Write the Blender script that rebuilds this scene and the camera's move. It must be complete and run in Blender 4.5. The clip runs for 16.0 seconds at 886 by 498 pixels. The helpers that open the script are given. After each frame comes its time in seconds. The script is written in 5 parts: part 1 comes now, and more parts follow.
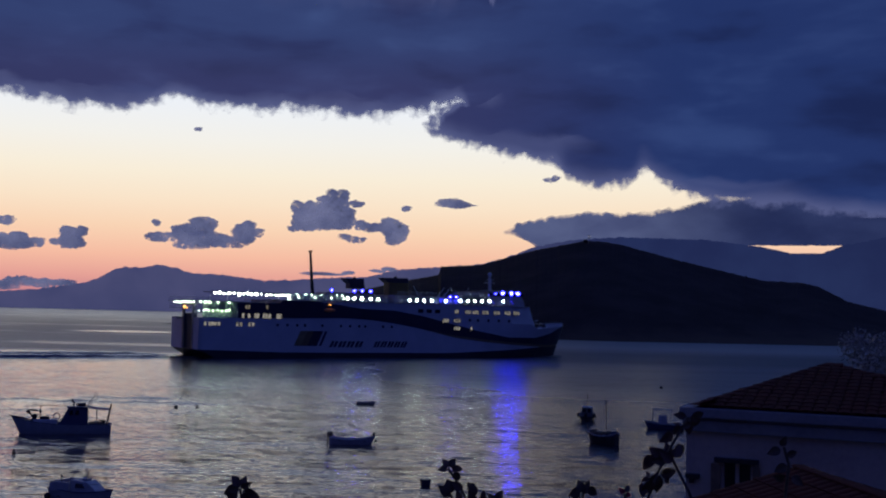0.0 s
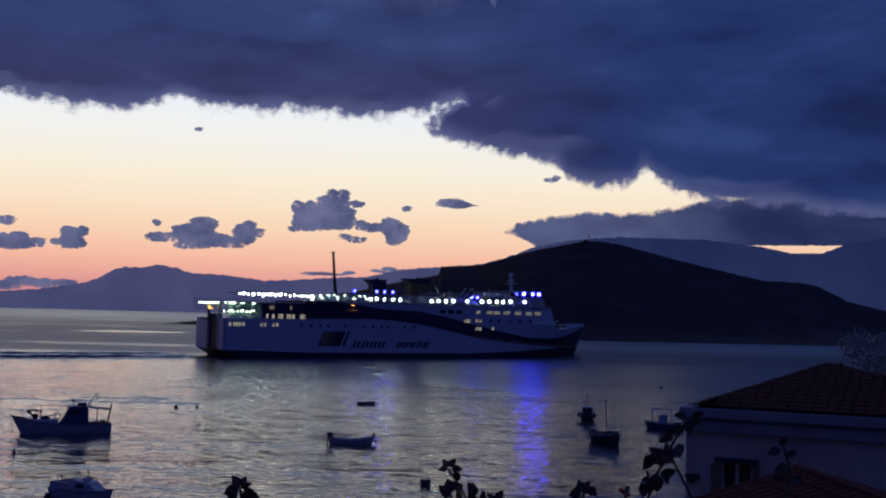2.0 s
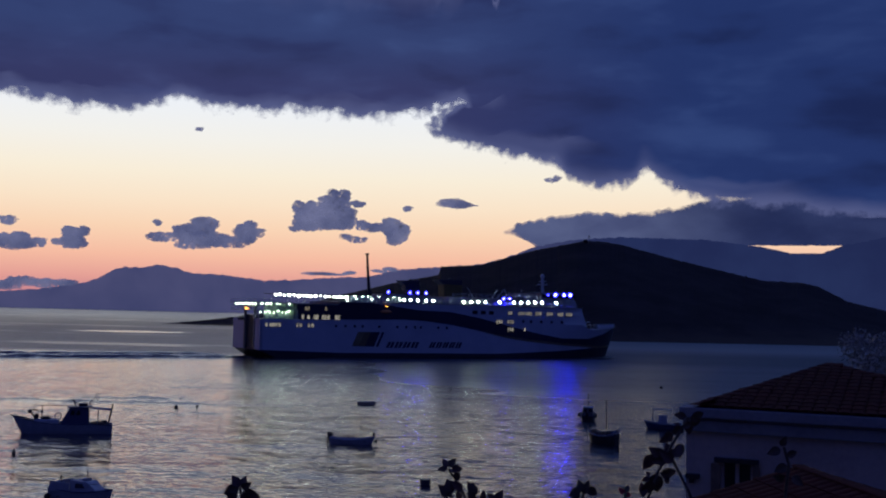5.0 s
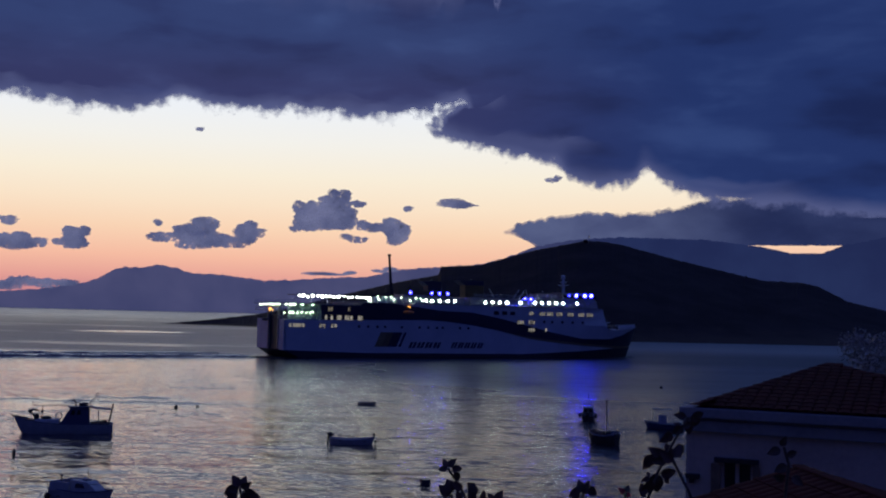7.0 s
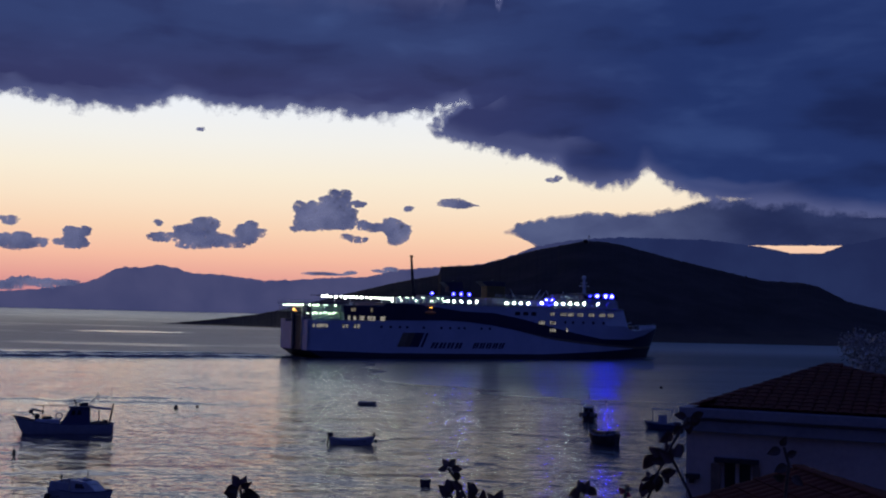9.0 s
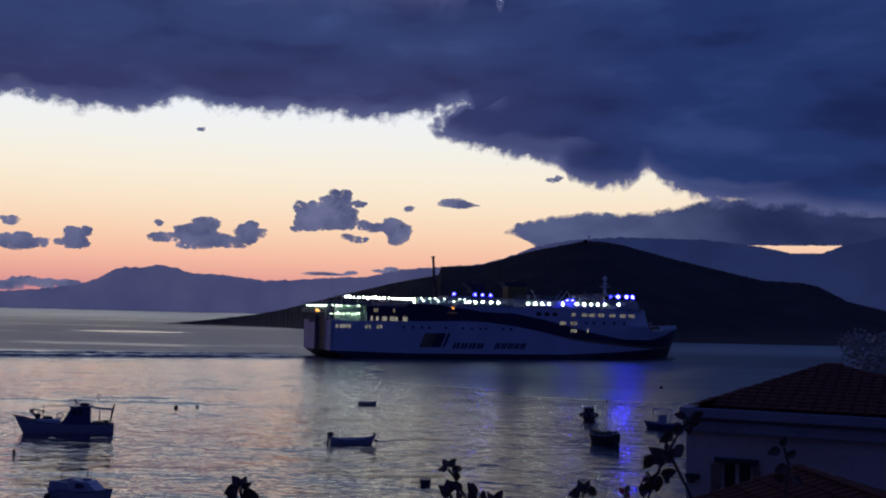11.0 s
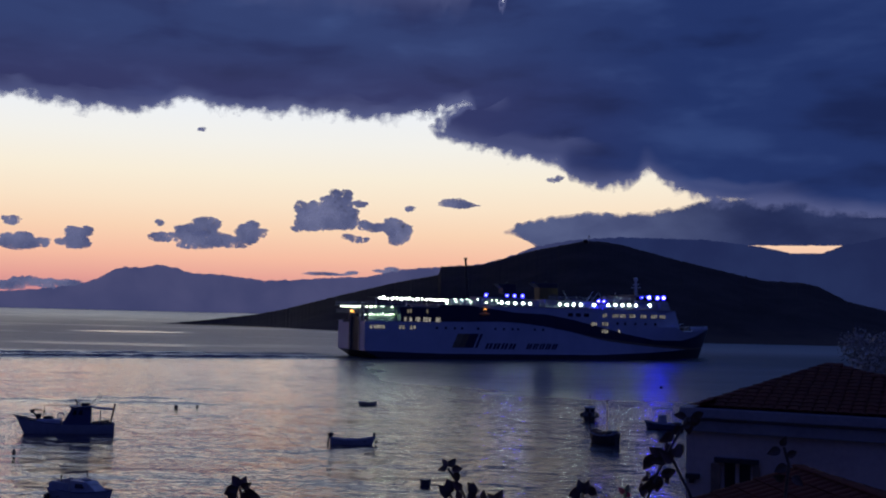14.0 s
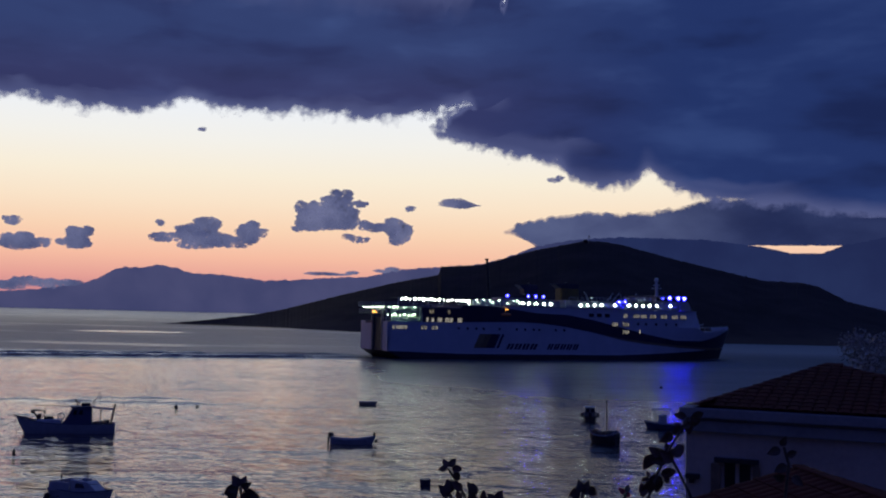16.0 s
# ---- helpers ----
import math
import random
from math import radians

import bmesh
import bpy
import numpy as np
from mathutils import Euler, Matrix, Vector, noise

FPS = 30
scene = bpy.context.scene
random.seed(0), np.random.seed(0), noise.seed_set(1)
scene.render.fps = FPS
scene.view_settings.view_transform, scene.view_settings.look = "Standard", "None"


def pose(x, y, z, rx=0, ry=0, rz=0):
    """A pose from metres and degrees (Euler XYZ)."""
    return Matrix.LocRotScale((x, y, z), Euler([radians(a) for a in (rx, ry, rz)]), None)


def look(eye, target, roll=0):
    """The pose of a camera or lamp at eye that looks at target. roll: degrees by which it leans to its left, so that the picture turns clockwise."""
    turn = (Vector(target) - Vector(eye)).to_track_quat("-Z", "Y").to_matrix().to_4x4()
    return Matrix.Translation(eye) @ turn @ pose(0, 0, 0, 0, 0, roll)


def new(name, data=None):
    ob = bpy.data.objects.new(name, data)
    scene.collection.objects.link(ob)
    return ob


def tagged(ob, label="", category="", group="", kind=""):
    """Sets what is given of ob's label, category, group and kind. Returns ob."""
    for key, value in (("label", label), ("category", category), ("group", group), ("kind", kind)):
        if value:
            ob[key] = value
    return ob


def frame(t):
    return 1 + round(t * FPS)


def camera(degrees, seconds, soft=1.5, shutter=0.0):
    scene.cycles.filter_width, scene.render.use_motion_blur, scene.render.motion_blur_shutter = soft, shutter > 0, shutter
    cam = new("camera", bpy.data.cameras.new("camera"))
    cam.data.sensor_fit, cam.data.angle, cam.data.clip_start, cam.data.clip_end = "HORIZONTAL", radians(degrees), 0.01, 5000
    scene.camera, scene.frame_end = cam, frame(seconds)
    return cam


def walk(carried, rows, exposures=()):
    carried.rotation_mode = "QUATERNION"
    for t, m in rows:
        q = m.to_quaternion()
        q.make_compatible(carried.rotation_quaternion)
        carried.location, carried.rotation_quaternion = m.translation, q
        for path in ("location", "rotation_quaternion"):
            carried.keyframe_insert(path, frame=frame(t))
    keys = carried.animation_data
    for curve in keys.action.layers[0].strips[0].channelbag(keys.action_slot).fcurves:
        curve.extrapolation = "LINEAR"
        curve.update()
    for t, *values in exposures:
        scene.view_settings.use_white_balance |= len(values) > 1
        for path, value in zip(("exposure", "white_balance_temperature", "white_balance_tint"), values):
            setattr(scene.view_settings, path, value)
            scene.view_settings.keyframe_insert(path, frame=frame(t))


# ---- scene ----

# the camera stands still on a terrace above the bay
EYE = Vector((0.0, 0.0, 13.467))
cam = camera(43.8, 16.0, soft=2.1)
VIEW = look(EYE, EYE + Vector((0.0, 1.0, math.tan(radians(3.405)))), 1.386)
walk(cam, [(0.0, VIEW), (16.0, VIEW)])
scene.view_settings.exposure = 0.0


def lin(r, g, b, k=1.0):
    """Linear colour from eight-bit values."""
    f = lambda c: (c / 255 / 12.92 if c <= 10 else ((c / 255 + 0.055) / 1.055) ** 2.4) * k
    return (f(r), f(g), f(b), 1.0)


# ---- sky: clear dusk behind the hills, deep blue elsewhere ----
world = bpy.data.worlds.new("dusk_sky")
scene.world = world
world.use_nodes = True
wn, wl = world.node_tree.nodes, world.node_tree.links
wn.clear()


def ramp(nodes, stops, mode="EASE"):
    n = nodes.new("ShaderNodeValToRGB")
    n.color_ramp.interpolation = mode
    e = n.color_ramp.elements
    e[0].position, e[0].color = stops[0]
    e[1].position, e[1].color = stops[-1]
    for p, c in stops[1:-1]:
        e.new(p).color = c
    return n


coord = wn.new("ShaderNodeTexCoord")
sep = wn.new("ShaderNodeSeparateXYZ")
wl.new(coord.outputs["Generated"], sep.inputs[0])
rise = wn.new("ShaderNodeMapRange")
rise.inputs["From Min"].default_value, rise.inputs["From Max"].default_value = 0.0, 0.8
wl.new(sep.outputs["Z"], rise.inputs["Value"])
dusk = ramp(wn, [(0.0000, lin(176, 124, 138)), (0.0187, lin(202, 136, 142)), (0.0325, lin(226, 158, 150)), (0.0575, lin(243, 186, 162)), (0.0887, lin(247, 210, 180)), (0.1187, lin(248, 226, 200)), (0.1500, lin(247, 236, 216)), (0.1875, lin(242, 240, 234)), (0.2250, lin(236, 240, 246)), (0.2875, lin(236, 241, 250)), (0.3875, lin(238, 243, 253)), (0.5000, lin(225, 234, 252)), (0.6250, lin(196, 211, 243)), (0.8000, lin(140, 162, 216)), (1.0000, lin(84, 108, 174))], "LINEAR")
wl.new(rise.outputs[0], dusk.inputs[0])
far_side = ramp(wn, [(0.0, lin(20, 23, 62)), (0.2, lin(32, 41, 104)), (1.0, lin(44, 60, 134))], "LINEAR")
wl.new(rise.outputs[0], far_side.inputs[0])
side = wn.new("ShaderNodeMapRange")
side.interpolation_type = "SMOOTHSTEP"
side.inputs["From Min"].default_value, side.inputs["From Max"].default_value = 0.64, 0.88
aim = wn.new("ShaderNodeVectorMath")
aim.operation = "DOT_PRODUCT"
aim.inputs[1].default_value = (math.sin(radians(-8)), math.cos(radians(-8)), 0.0)
wl.new(coord.outputs["Generated"], aim.inputs[0])
wl.new(aim.outputs["Value"], side.inputs["Value"])
mixed = wn.new("ShaderNodeMix")
mixed.data_type = "RGBA"
wl.new(side.outputs[0], mixed.inputs["Factor"])
wl.new(far_side.outputs[0], mixed.inputs["A"])
wl.new(dusk.outputs[0], mixed.inputs["B"])
air = wn.new("ShaderNodeTexSky")
air.sky_type, air.sun_disc = "NISHITA", False
air.sun_elevation, air.sun_rotation = radians(-2.0), radians(-12.0)
both = wn.new("ShaderNodeMix")
both.data_type, both.blend_type = "RGBA", "ADD"
both.inputs["Factor"].default_value = 0.02
wl.new(mixed.outputs["Result"], both.inputs["A"])
wl.new(air.outputs[0], both.inputs["B"])
back = wn.new("ShaderNodeBackground")
back.inputs["Strength"].default_value = 1.0
wl.new(both.outputs["Result"], back.inputs["Color"])
wout = wn.new("ShaderNodeOutputWorld")
wl.new(back.outputs[0], wout.inputs["Surface"])


# ---- materials ----
def material(name):
    m = bpy.data.materials.new(name)
    m.use_nodes = True
    t = m.node_tree
    return m, t.nodes, t.links, t.nodes["Principled BSDF"]


def noise_of(nodes, links, scale, detail=4.0, rough=0.55, coords=None, dist=0.0):
    n = nodes.new("ShaderNodeTexNoise")
    n.inputs["Scale"].default_value, n.inputs["Detail"].default_value = scale, detail
    n.inputs["Roughness"].default_value, n.inputs["Distortion"].default_value = rough, dist
    if coords is not None:
        links.new(coords, n.inputs["Vector"])
    return n


def surface(name, a, b, scale=3.0, rough=0.6, metal=0.0, bump=0.1, fine=12.0, spots=None):
    """A worn surface: two colours mixed by coarse and fine grain, with relief from the fine one."""
    m, nodes, links, bsdf = material(name)
    tc = nodes.new("ShaderNodeTexCoord")
    n1 = noise_of(nodes, links, scale, 3.0, 0.6, tc.outputs["Object"])
    n2 = noise_of(nodes, links, scale * fine, 5.0, 0.65, tc.outputs["Object"])
    mid = nodes.new("ShaderNodeMix")
    mid.inputs["Factor"].default_value = 0.4
    links.new(n1.outputs[0], mid.inputs["A"])
    links.new(n2.outputs[0], mid.inputs["B"])
    r = ramp(nodes, [(0.32, a), (0.68, b)], "EASE")
    links.new(mid.outputs["Result"], r.inputs[0])
    out = r.outputs[0]
    if spots:
        info = nodes.new("ShaderNodeObjectInfo")
        hue = nodes.new("ShaderNodeMix")
        hue.data_type = "RGBA"
        k = nodes.new("ShaderNodeMath")
        k.operation = "MULTIPLY"
        k.inputs[1].default_value = 0.7
        links.new(info.outputs["Random"], k.inputs[0])
        links.new(k.outputs[0], hue.inputs["Factor"])
        links.new(out, hue.inputs["A"])
        hue.inputs["B"].default_value = spots
        out = hue.outputs["Result"]
    links.new(out, bsdf.inputs["Base Color"])
    bsdf.inputs["Roughness"].default_value, bsdf.inputs["Metallic"].default_value = rough, metal
    bp = nodes.new("ShaderNodeBump")
    bp.inputs["Strength"].default_value, bp.inputs["Distance"].default_value = bump, 0.02
    links.new(n2.outputs[0], bp.inputs["Height"])
    links.new(bp.outputs[0], bsdf.inputs["Normal"])
    return m


def glow(name, colour, strength):
    m, nodes, links, bsdf = material(name)
    bsdf.inputs["Base Color"].default_value = (0.6, 0.6, 0.6, 1)
    bsdf.inputs["Emission Color"].default_value = colour
    bsdf.inputs["Emission Strength"].default_value = strength
    return m


def lit_window(name, a, b, strength):
    """Cabin glass with lamplight between half-drawn curtains behind it."""
    m, nodes, links, bsdf = material(name)
    tc = nodes.new("ShaderNodeTexCoord")
    mp = nodes.new("ShaderNodeMapping")
    mp.inputs["Scale"].default_value = (3.4, 1.0, 0.9)
    links.new(tc.outputs["Object"], mp.inputs["Vector"])
    n = noise_of(nodes, links, 1.0, 3.0, 0.6, mp.outputs[0])
    r = ramp(nodes, [(0.36, a), (0.50, tuple(0.45 * p + 0.55 * q for p, q in zip(a, b))), (0.66, b)], "LINEAR")
    links.new(n.outputs[0], r.inputs[0])
    links.new(r.outputs[0], bsdf.inputs["Emission Color"])
    bsdf.inputs["Emission Strength"].default_value = strength
    bsdf.inputs["Base Color"].default_value = (0.05, 0.05, 0.05, 1)
    bsdf.inputs["Roughness"].default_value = 0.15
    return m


def vapour(name, stops, scale, wisps=None, albedo=0.05, east=None, span=(-12.0, 14.0), stretch=1.0, high=None, thin=None, zenith=None):
    """Cloud or far haze: its scattered dusk light is put in as emission colour, with thin edges where the cover is low.
    """
    m, nodes, links, bsdf = material(name)
    uv = nodes.new("ShaderNodeUVMap")
    mp = nodes.new("ShaderNodeMapping")
    mp.inputs["Scale"].default_value = (stretch, 1.0, 1.0)
    links.new(uv.outputs[0], mp.inputs["Vector"])
    n = noise_of(nodes, links, scale, 4.0, 0.5, mp.outputs[0], 0.15)
    r = ramp(nodes, stops, "EASE")
    links.new(n.outputs[0], r.inputs[0])
    out = r.outputs[0]
    if high:
        r3 = ramp(nodes, high, "EASE")
        links.new(n.outputs[0], r3.inputs[0])
        yy = nodes.new("ShaderNodeSeparateXYZ")
        links.new(uv.outputs[0], yy.inputs[0])
        kk = nodes.new("ShaderNodeMapRange")
        kk.interpolation_type = "SMOOTHSTEP"
        kk.inputs["From Min"].default_value, kk.inputs["From Max"].default_value = 11.0, 14.5
        links.new(yy.outputs["Y"], kk.inputs["Value"])
        mh = nodes.new("ShaderNodeMix")
        mh.data_type = "RGBA"
        links.new(kk.outputs[0], mh.inputs["Factor"])
        links.new(out, mh.inputs["A"])
        links.new(r3.outputs[0], mh.inputs["B"])
        out = mh.outputs["Result"]
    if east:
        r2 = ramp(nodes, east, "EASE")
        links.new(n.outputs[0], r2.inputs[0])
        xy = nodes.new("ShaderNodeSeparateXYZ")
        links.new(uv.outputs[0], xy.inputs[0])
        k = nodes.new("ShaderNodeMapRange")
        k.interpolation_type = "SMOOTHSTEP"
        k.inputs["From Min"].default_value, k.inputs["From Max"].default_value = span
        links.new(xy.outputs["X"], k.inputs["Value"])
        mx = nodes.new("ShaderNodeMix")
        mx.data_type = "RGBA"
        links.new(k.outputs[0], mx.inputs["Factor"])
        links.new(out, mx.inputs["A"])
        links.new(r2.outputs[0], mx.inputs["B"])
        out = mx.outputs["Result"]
    # lighter blue above the view, added to brighten what the sea reflects
    if zenith:
        zy = nodes.new("ShaderNodeSeparateXYZ")
        links.new(uv.outputs[0], zy.inputs[0])
        zk = nodes.new("ShaderNodeMapRange")
        zk.interpolation_type = "SMOOTHSTEP"
        zk.inputs["From Min"].default_value, zk.inputs["From Max"].default_value = 16.5, 23.0
        links.new(zy.outputs["Y"], zk.inputs["Value"])
        zm = nodes.new("ShaderNodeMix")
        zm.data_type = "RGBA"
        links.new(zk.outputs[0], zm.inputs["Factor"])
        links.new(out, zm.inputs["A"])
        zm.inputs["B"].default_value = zenith
        out = zm.outputs["Result"]
    if thin:
        cv = nodes.new("ShaderNodeAttribute")
        cv.attribute_name = "cover"
        ck = nodes.new("ShaderNodeMapRange")
        ck.interpolation_type = "SMOOTHSTEP"
        ck.inputs["From Min"].default_value, ck.inputs["From Max"].default_value = 0.3, 3.8
        links.new(cv.outputs["Fac"], ck.inputs["Value"])
        tm = nodes.new("ShaderNodeMix")
        tm.data_type = "RGBA"
        links.new(ck.outputs[0], tm.inputs["Factor"])
        tm.inputs["A"].default_value = thin
        links.new(out, tm.inputs["B"])
        out = tm.outputs["Result"]
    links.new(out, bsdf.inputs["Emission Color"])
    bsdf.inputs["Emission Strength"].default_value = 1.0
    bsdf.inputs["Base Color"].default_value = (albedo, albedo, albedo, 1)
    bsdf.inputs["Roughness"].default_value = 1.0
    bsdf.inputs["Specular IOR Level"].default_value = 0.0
    if wisps:
        cover = nodes.new("ShaderNodeAttribute")
        cover.attribute_name = "cover"
        w1 = noise_of(nodes, links, wisps, 7.0, 0.62, uv.outputs[0], 0.1)
        w2 = noise_of(nodes, links, wisps * 0.35, 3.0, 0.5, uv.outputs[0], 0.1)
        w = nodes.new("ShaderNodeMix")
        w.inputs["Factor"].default_value = 0.55
        links.new(w1.outputs[0], w.inputs["A"])
        links.new(w2.outputs[0], w.inputs["B"])
        k = nodes.new("ShaderNodeMath")
        k.operation = "MULTIPLY_ADD"
        k.inputs[1].default_value, k.inputs[2].default_value = 6.2, -3.1
        links.new(w.outputs["Result"], k.inputs[0])
        s = nodes.new("ShaderNodeMath")
        s.operation = "ADD"
        links.new(k.outputs[0], s.inputs[0])
        links.new(cover.outputs["Fac"], s.inputs[1])
        e = nodes.new("ShaderNodeMapRange")
        e.interpolation_type = "SMOOTHSTEP"
        e.inputs["From Min"].default_value, e.inputs["From Max"].default_value = -0.2, 1.35
        links.new(s.outputs[0], e.inputs["Value"])
        links.new(e.outputs[0], bsdf.inputs["Alpha"])
    return m


def sea_material():
    m, nodes, links, bsdf = material("sea_water")
    bsdf.inputs["Base Color"].default_value = (0.006, 0.010, 0.024, 1)
    bsdf.inputs["IOR"].default_value = 1.333
    geo = nodes.new("ShaderNodeNewGeometry")
    xyz = nodes.new("ShaderNodeSeparateXYZ")
    links.new(geo.outputs["Position"], xyz.inputs[0])
    X, Y = xyz.outputs["X"], xyz.outputs["Y"]

    def over(src, lo, hi, a, b):
        n = nodes.new("ShaderNodeMapRange")
        n.interpolation_type = "SMOOTHSTEP"
        for key, v in (("From Min", lo), ("From Max", hi), ("To Min", a), ("To Max", b)):
            n.inputs[key].default_value = v
        links.new(src, n.inputs["Value"])
        return n.outputs[0]

    def calc(op, *args):
        out = None
        for v in args:
            if out is None:
                out = v
                continue
            n = nodes.new("ShaderNodeMath")
            n.operation = op
            for sock, w in zip(n.inputs, (out, v)):
                if isinstance(w, (int, float)):
                    sock.default_value = w
                else:
                    links.new(w, sock)
            out = n.outputs[0]
        return out

    def patches(sx, sy, detail, warp):
        mp = nodes.new("ShaderNodeMapping")
        mp.inputs["Scale"].default_value = (sx, sy, 1.0)
        links.new(geo.outputs["Position"], mp.inputs["Vector"])
        return noise_of(nodes, links, 1.0, detail, 0.55, mp.outputs[0], warp).outputs[0]

    wind = over(patches(0.0045, 0.020, 4.0, 0.8), 0.28, 0.70, 0.84, 1.0)
    # beyond the tide line the wind ruffles the channel, but for a few slicks
    far = over(Y, 312.0, 350.0, 0.0, 1.0)
    slick = over(patches(0.0042, 0.017, 3.0, 0.4), 0.57, 0.66, 0.0, 0.6)
    ell = calc("ADD", calc("POWER", calc("MULTIPLY", calc("ADD", X, 172.0), 0.026), 2.0), calc("POWER", calc("MULTIPLY", calc("ADD", Y, -612.0), 0.034), 2.0))
    slick = calc("MAXIMUM", slick, over(calc("ADD", ell, patches(0.05, 0.12, 3.0, 0.2)), 0.6, 1.7, 1.0, 0.0))
    slick = calc("MULTIPLY", slick, over(X, -20.0, 40.0, 1.0, 0.0))
    # roughness: wavelets too small to tell apart
    west = over(X, -75.0, -5.0, 0.6, 1.15)
    bay = calc("MULTIPLY", over(Y, 70.0, 300.0, 0.10, 0.29), wind, west)
    bay = calc("ADD", bay, over(X, -25.0, 25.0, 0.0, 0.07))
    channel = calc("SUBTRACT", 0.50, calc("MULTIPLY", slick, 0.30))
    rgh = calc("ADD", calc("MULTIPLY", bay, calc("SUBTRACT", 1.0, far)), calc("MULTIPLY", channel, far))
    links.new(rgh, bsdf.inputs["Roughness"])
    links.new(rgh, bsdf.inputs["Coat Roughness"])
    # extra gloss coat added by position, to brighten the west bay and the strip off the hill
    coat_in_bay = over(X, -34.0, 10.0, 0.84, 0.02)
    coat_off_hill = calc("MULTIPLY", over(Y, 400.0, 520.0, 0.0, 1.0), over(X, 20.0, 60.0, 0.0, 1.0))
    links.new(calc("MAXIMUM", coat_in_bay, coat_off_hill), bsdf.inputs["Coat Weight"])
    bsdf.inputs["Coat IOR"].default_value = 1.45
    # the slope of the surface, wave by wave: wavelets, chop and swell
    tc = nodes.new("ShaderNodeTexCoord")
    mp = nodes.new("ShaderNodeMapping")
    mp.inputs["Scale"].default_value = (0.25, 1.0, 1.0)
    mp.inputs["Rotation"].default_value = (0, 0, radians(5))
    links.new(tc.outputs["Object"], mp.inputs["Vector"])
    total = None
    for scale, detail, slope in ((5.5, 3.0, 0.34), (1.8, 4.0, 0.44), (0.5, 4.0, 0.26), (0.17, 3.0, 0.17)):
        n = noise_of(nodes, links, scale, detail, 0.5, mp.outputs[0], 0.3)
        c = nodes.new("ShaderNodeVectorMath")
        c.operation = "SUBTRACT"
        c.inputs[1].default_value = (0.5, 0.5, 0.5)
        links.new(n.outputs["Color"], c.inputs[0])
        k = nodes.new("ShaderNodeVectorMath")
        k.operation = "MULTIPLY"
        k.inputs[1].default_value = (slope * 0.5, slope, 0.0)
        links.new(c.outputs[0], k.inputs[0])
        if total is None:
            total = k.outputs[0]
        else:
            a = nodes.new("ShaderNodeVectorMath")
            a.operation = "ADD"
            links.new(total, a.inputs[0])
            links.new(k.outputs[0], a.inputs[1])
            total = a.outputs[0]
    height = calc("MULTIPLY", over(Y, 70.0, 230.0, 1.4, 1.05), over(X, -34.0, 18.0, 1.5, 0.75), wind)
    w = nodes.new("ShaderNodeVectorMath")
    w.operation = "SCALE"
    links.new(total, w.inputs[0])
    links.new(height, w.inputs["Scale"])
    up = nodes.new("ShaderNodeVectorMath")
    up.operation = "ADD"
    links.new(w.outputs[0], up.inputs[0])
    links.new(geo.outputs["Normal"], up.inputs[1])
    nn = nodes.new("ShaderNodeVectorMath")
    nn.operation = "NORMALIZE"
    links.new(up.outputs[0], nn.inputs[0])
    links.new(nn.outputs[0], bsdf.inputs["Normal"])
    links.new(nn.outputs[0], bsdf.inputs["Coat Normal"])
    return m


SEA = sea_material()
CLOUD_DECK = vapour("cloud_deck", [(0.3, lin(46, 49, 86)), (0.5, lin(53, 57, 100)), (0.72, lin(63, 71, 117))], 0.34, 2.0, 0.03,
                    [(0.3, lin(27, 39, 82)), (0.5, lin(35, 52, 103)), (0.7, lin(47, 66, 118))], (-3.0, 14.0), 0.32,
                    [(0.3, lin(43, 52, 96)), (0.5, lin(51, 65, 112)), (0.72, lin(62, 80, 130))], lin(84, 91, 134), lin(100, 132, 205))
CLOUD_BANK = vapour("cloud_bank", [(0.3, lin(68, 76, 114)), (0.7, lin(87, 96, 133))], 0.5, 2.4, 0.03, [(0.3, lin(33, 42, 80)), (0.7, lin(45, 55, 95))], (8.0, 17.0), 0.5)
CUMULUS = vapour("cumulus", [(0.3, lin(74, 80, 116)), (0.7, lin(104, 108, 142))], 0.02, None, 0.10)


def ragged(mat, fine, coarse):
    """Thin, torn vapour: cover broken up by fine noise, so that single layers at the rim let the sky through."""
    nodes, links = mat.node_tree.nodes, mat.node_tree.links
    tc = nodes.new("ShaderNodeTexCoord")
    a = noise_of(nodes, links, fine, 5.0, 0.6, tc.outputs["Object"], 0.2)
    b = noise_of(nodes, links, coarse, 3.0, 0.5, tc.outputs["Object"], 0.2)
    mx = nodes.new("ShaderNodeMix")
    mx.inputs["Factor"].default_value = 0.45
    links.new(a.outputs[0], mx.inputs["A"])
    links.new(b.outputs[0], mx.inputs["B"])
    k = nodes.new("ShaderNodeMapRange")
    k.interpolation_type = "SMOOTHSTEP"
    for key, v in (("From Min", 0.36), ("From Max", 0.62), ("To Min", 0.04), ("To Max", 0.85)):
        k.inputs[key].default_value = v
    links.new(mx.outputs["Result"], k.inputs["Value"])
    links.new(k.outputs[0], nodes["Principled BSDF"].inputs["Alpha"])


ragged(CUMULUS, 0.045, 0.014)
# haze put into the emission colour of the mountains, darker to the east
FAR_LAND = vapour("mountain_haze_glow", [(0.3, lin(62, 66, 104)), (0.7, lin(73, 75, 112))], 0.35, None, 0.02, [(0.3, lin(31, 40, 79)), (0.7, lin(36, 47, 87))], (1.0, 10.0))
SCRUB = surface("hill_scrub", (0.013, 0.010, 0.014, 1), (0.027, 0.020, 0.027, 1), 0.03, 0.95, 0, 0.3, 14)


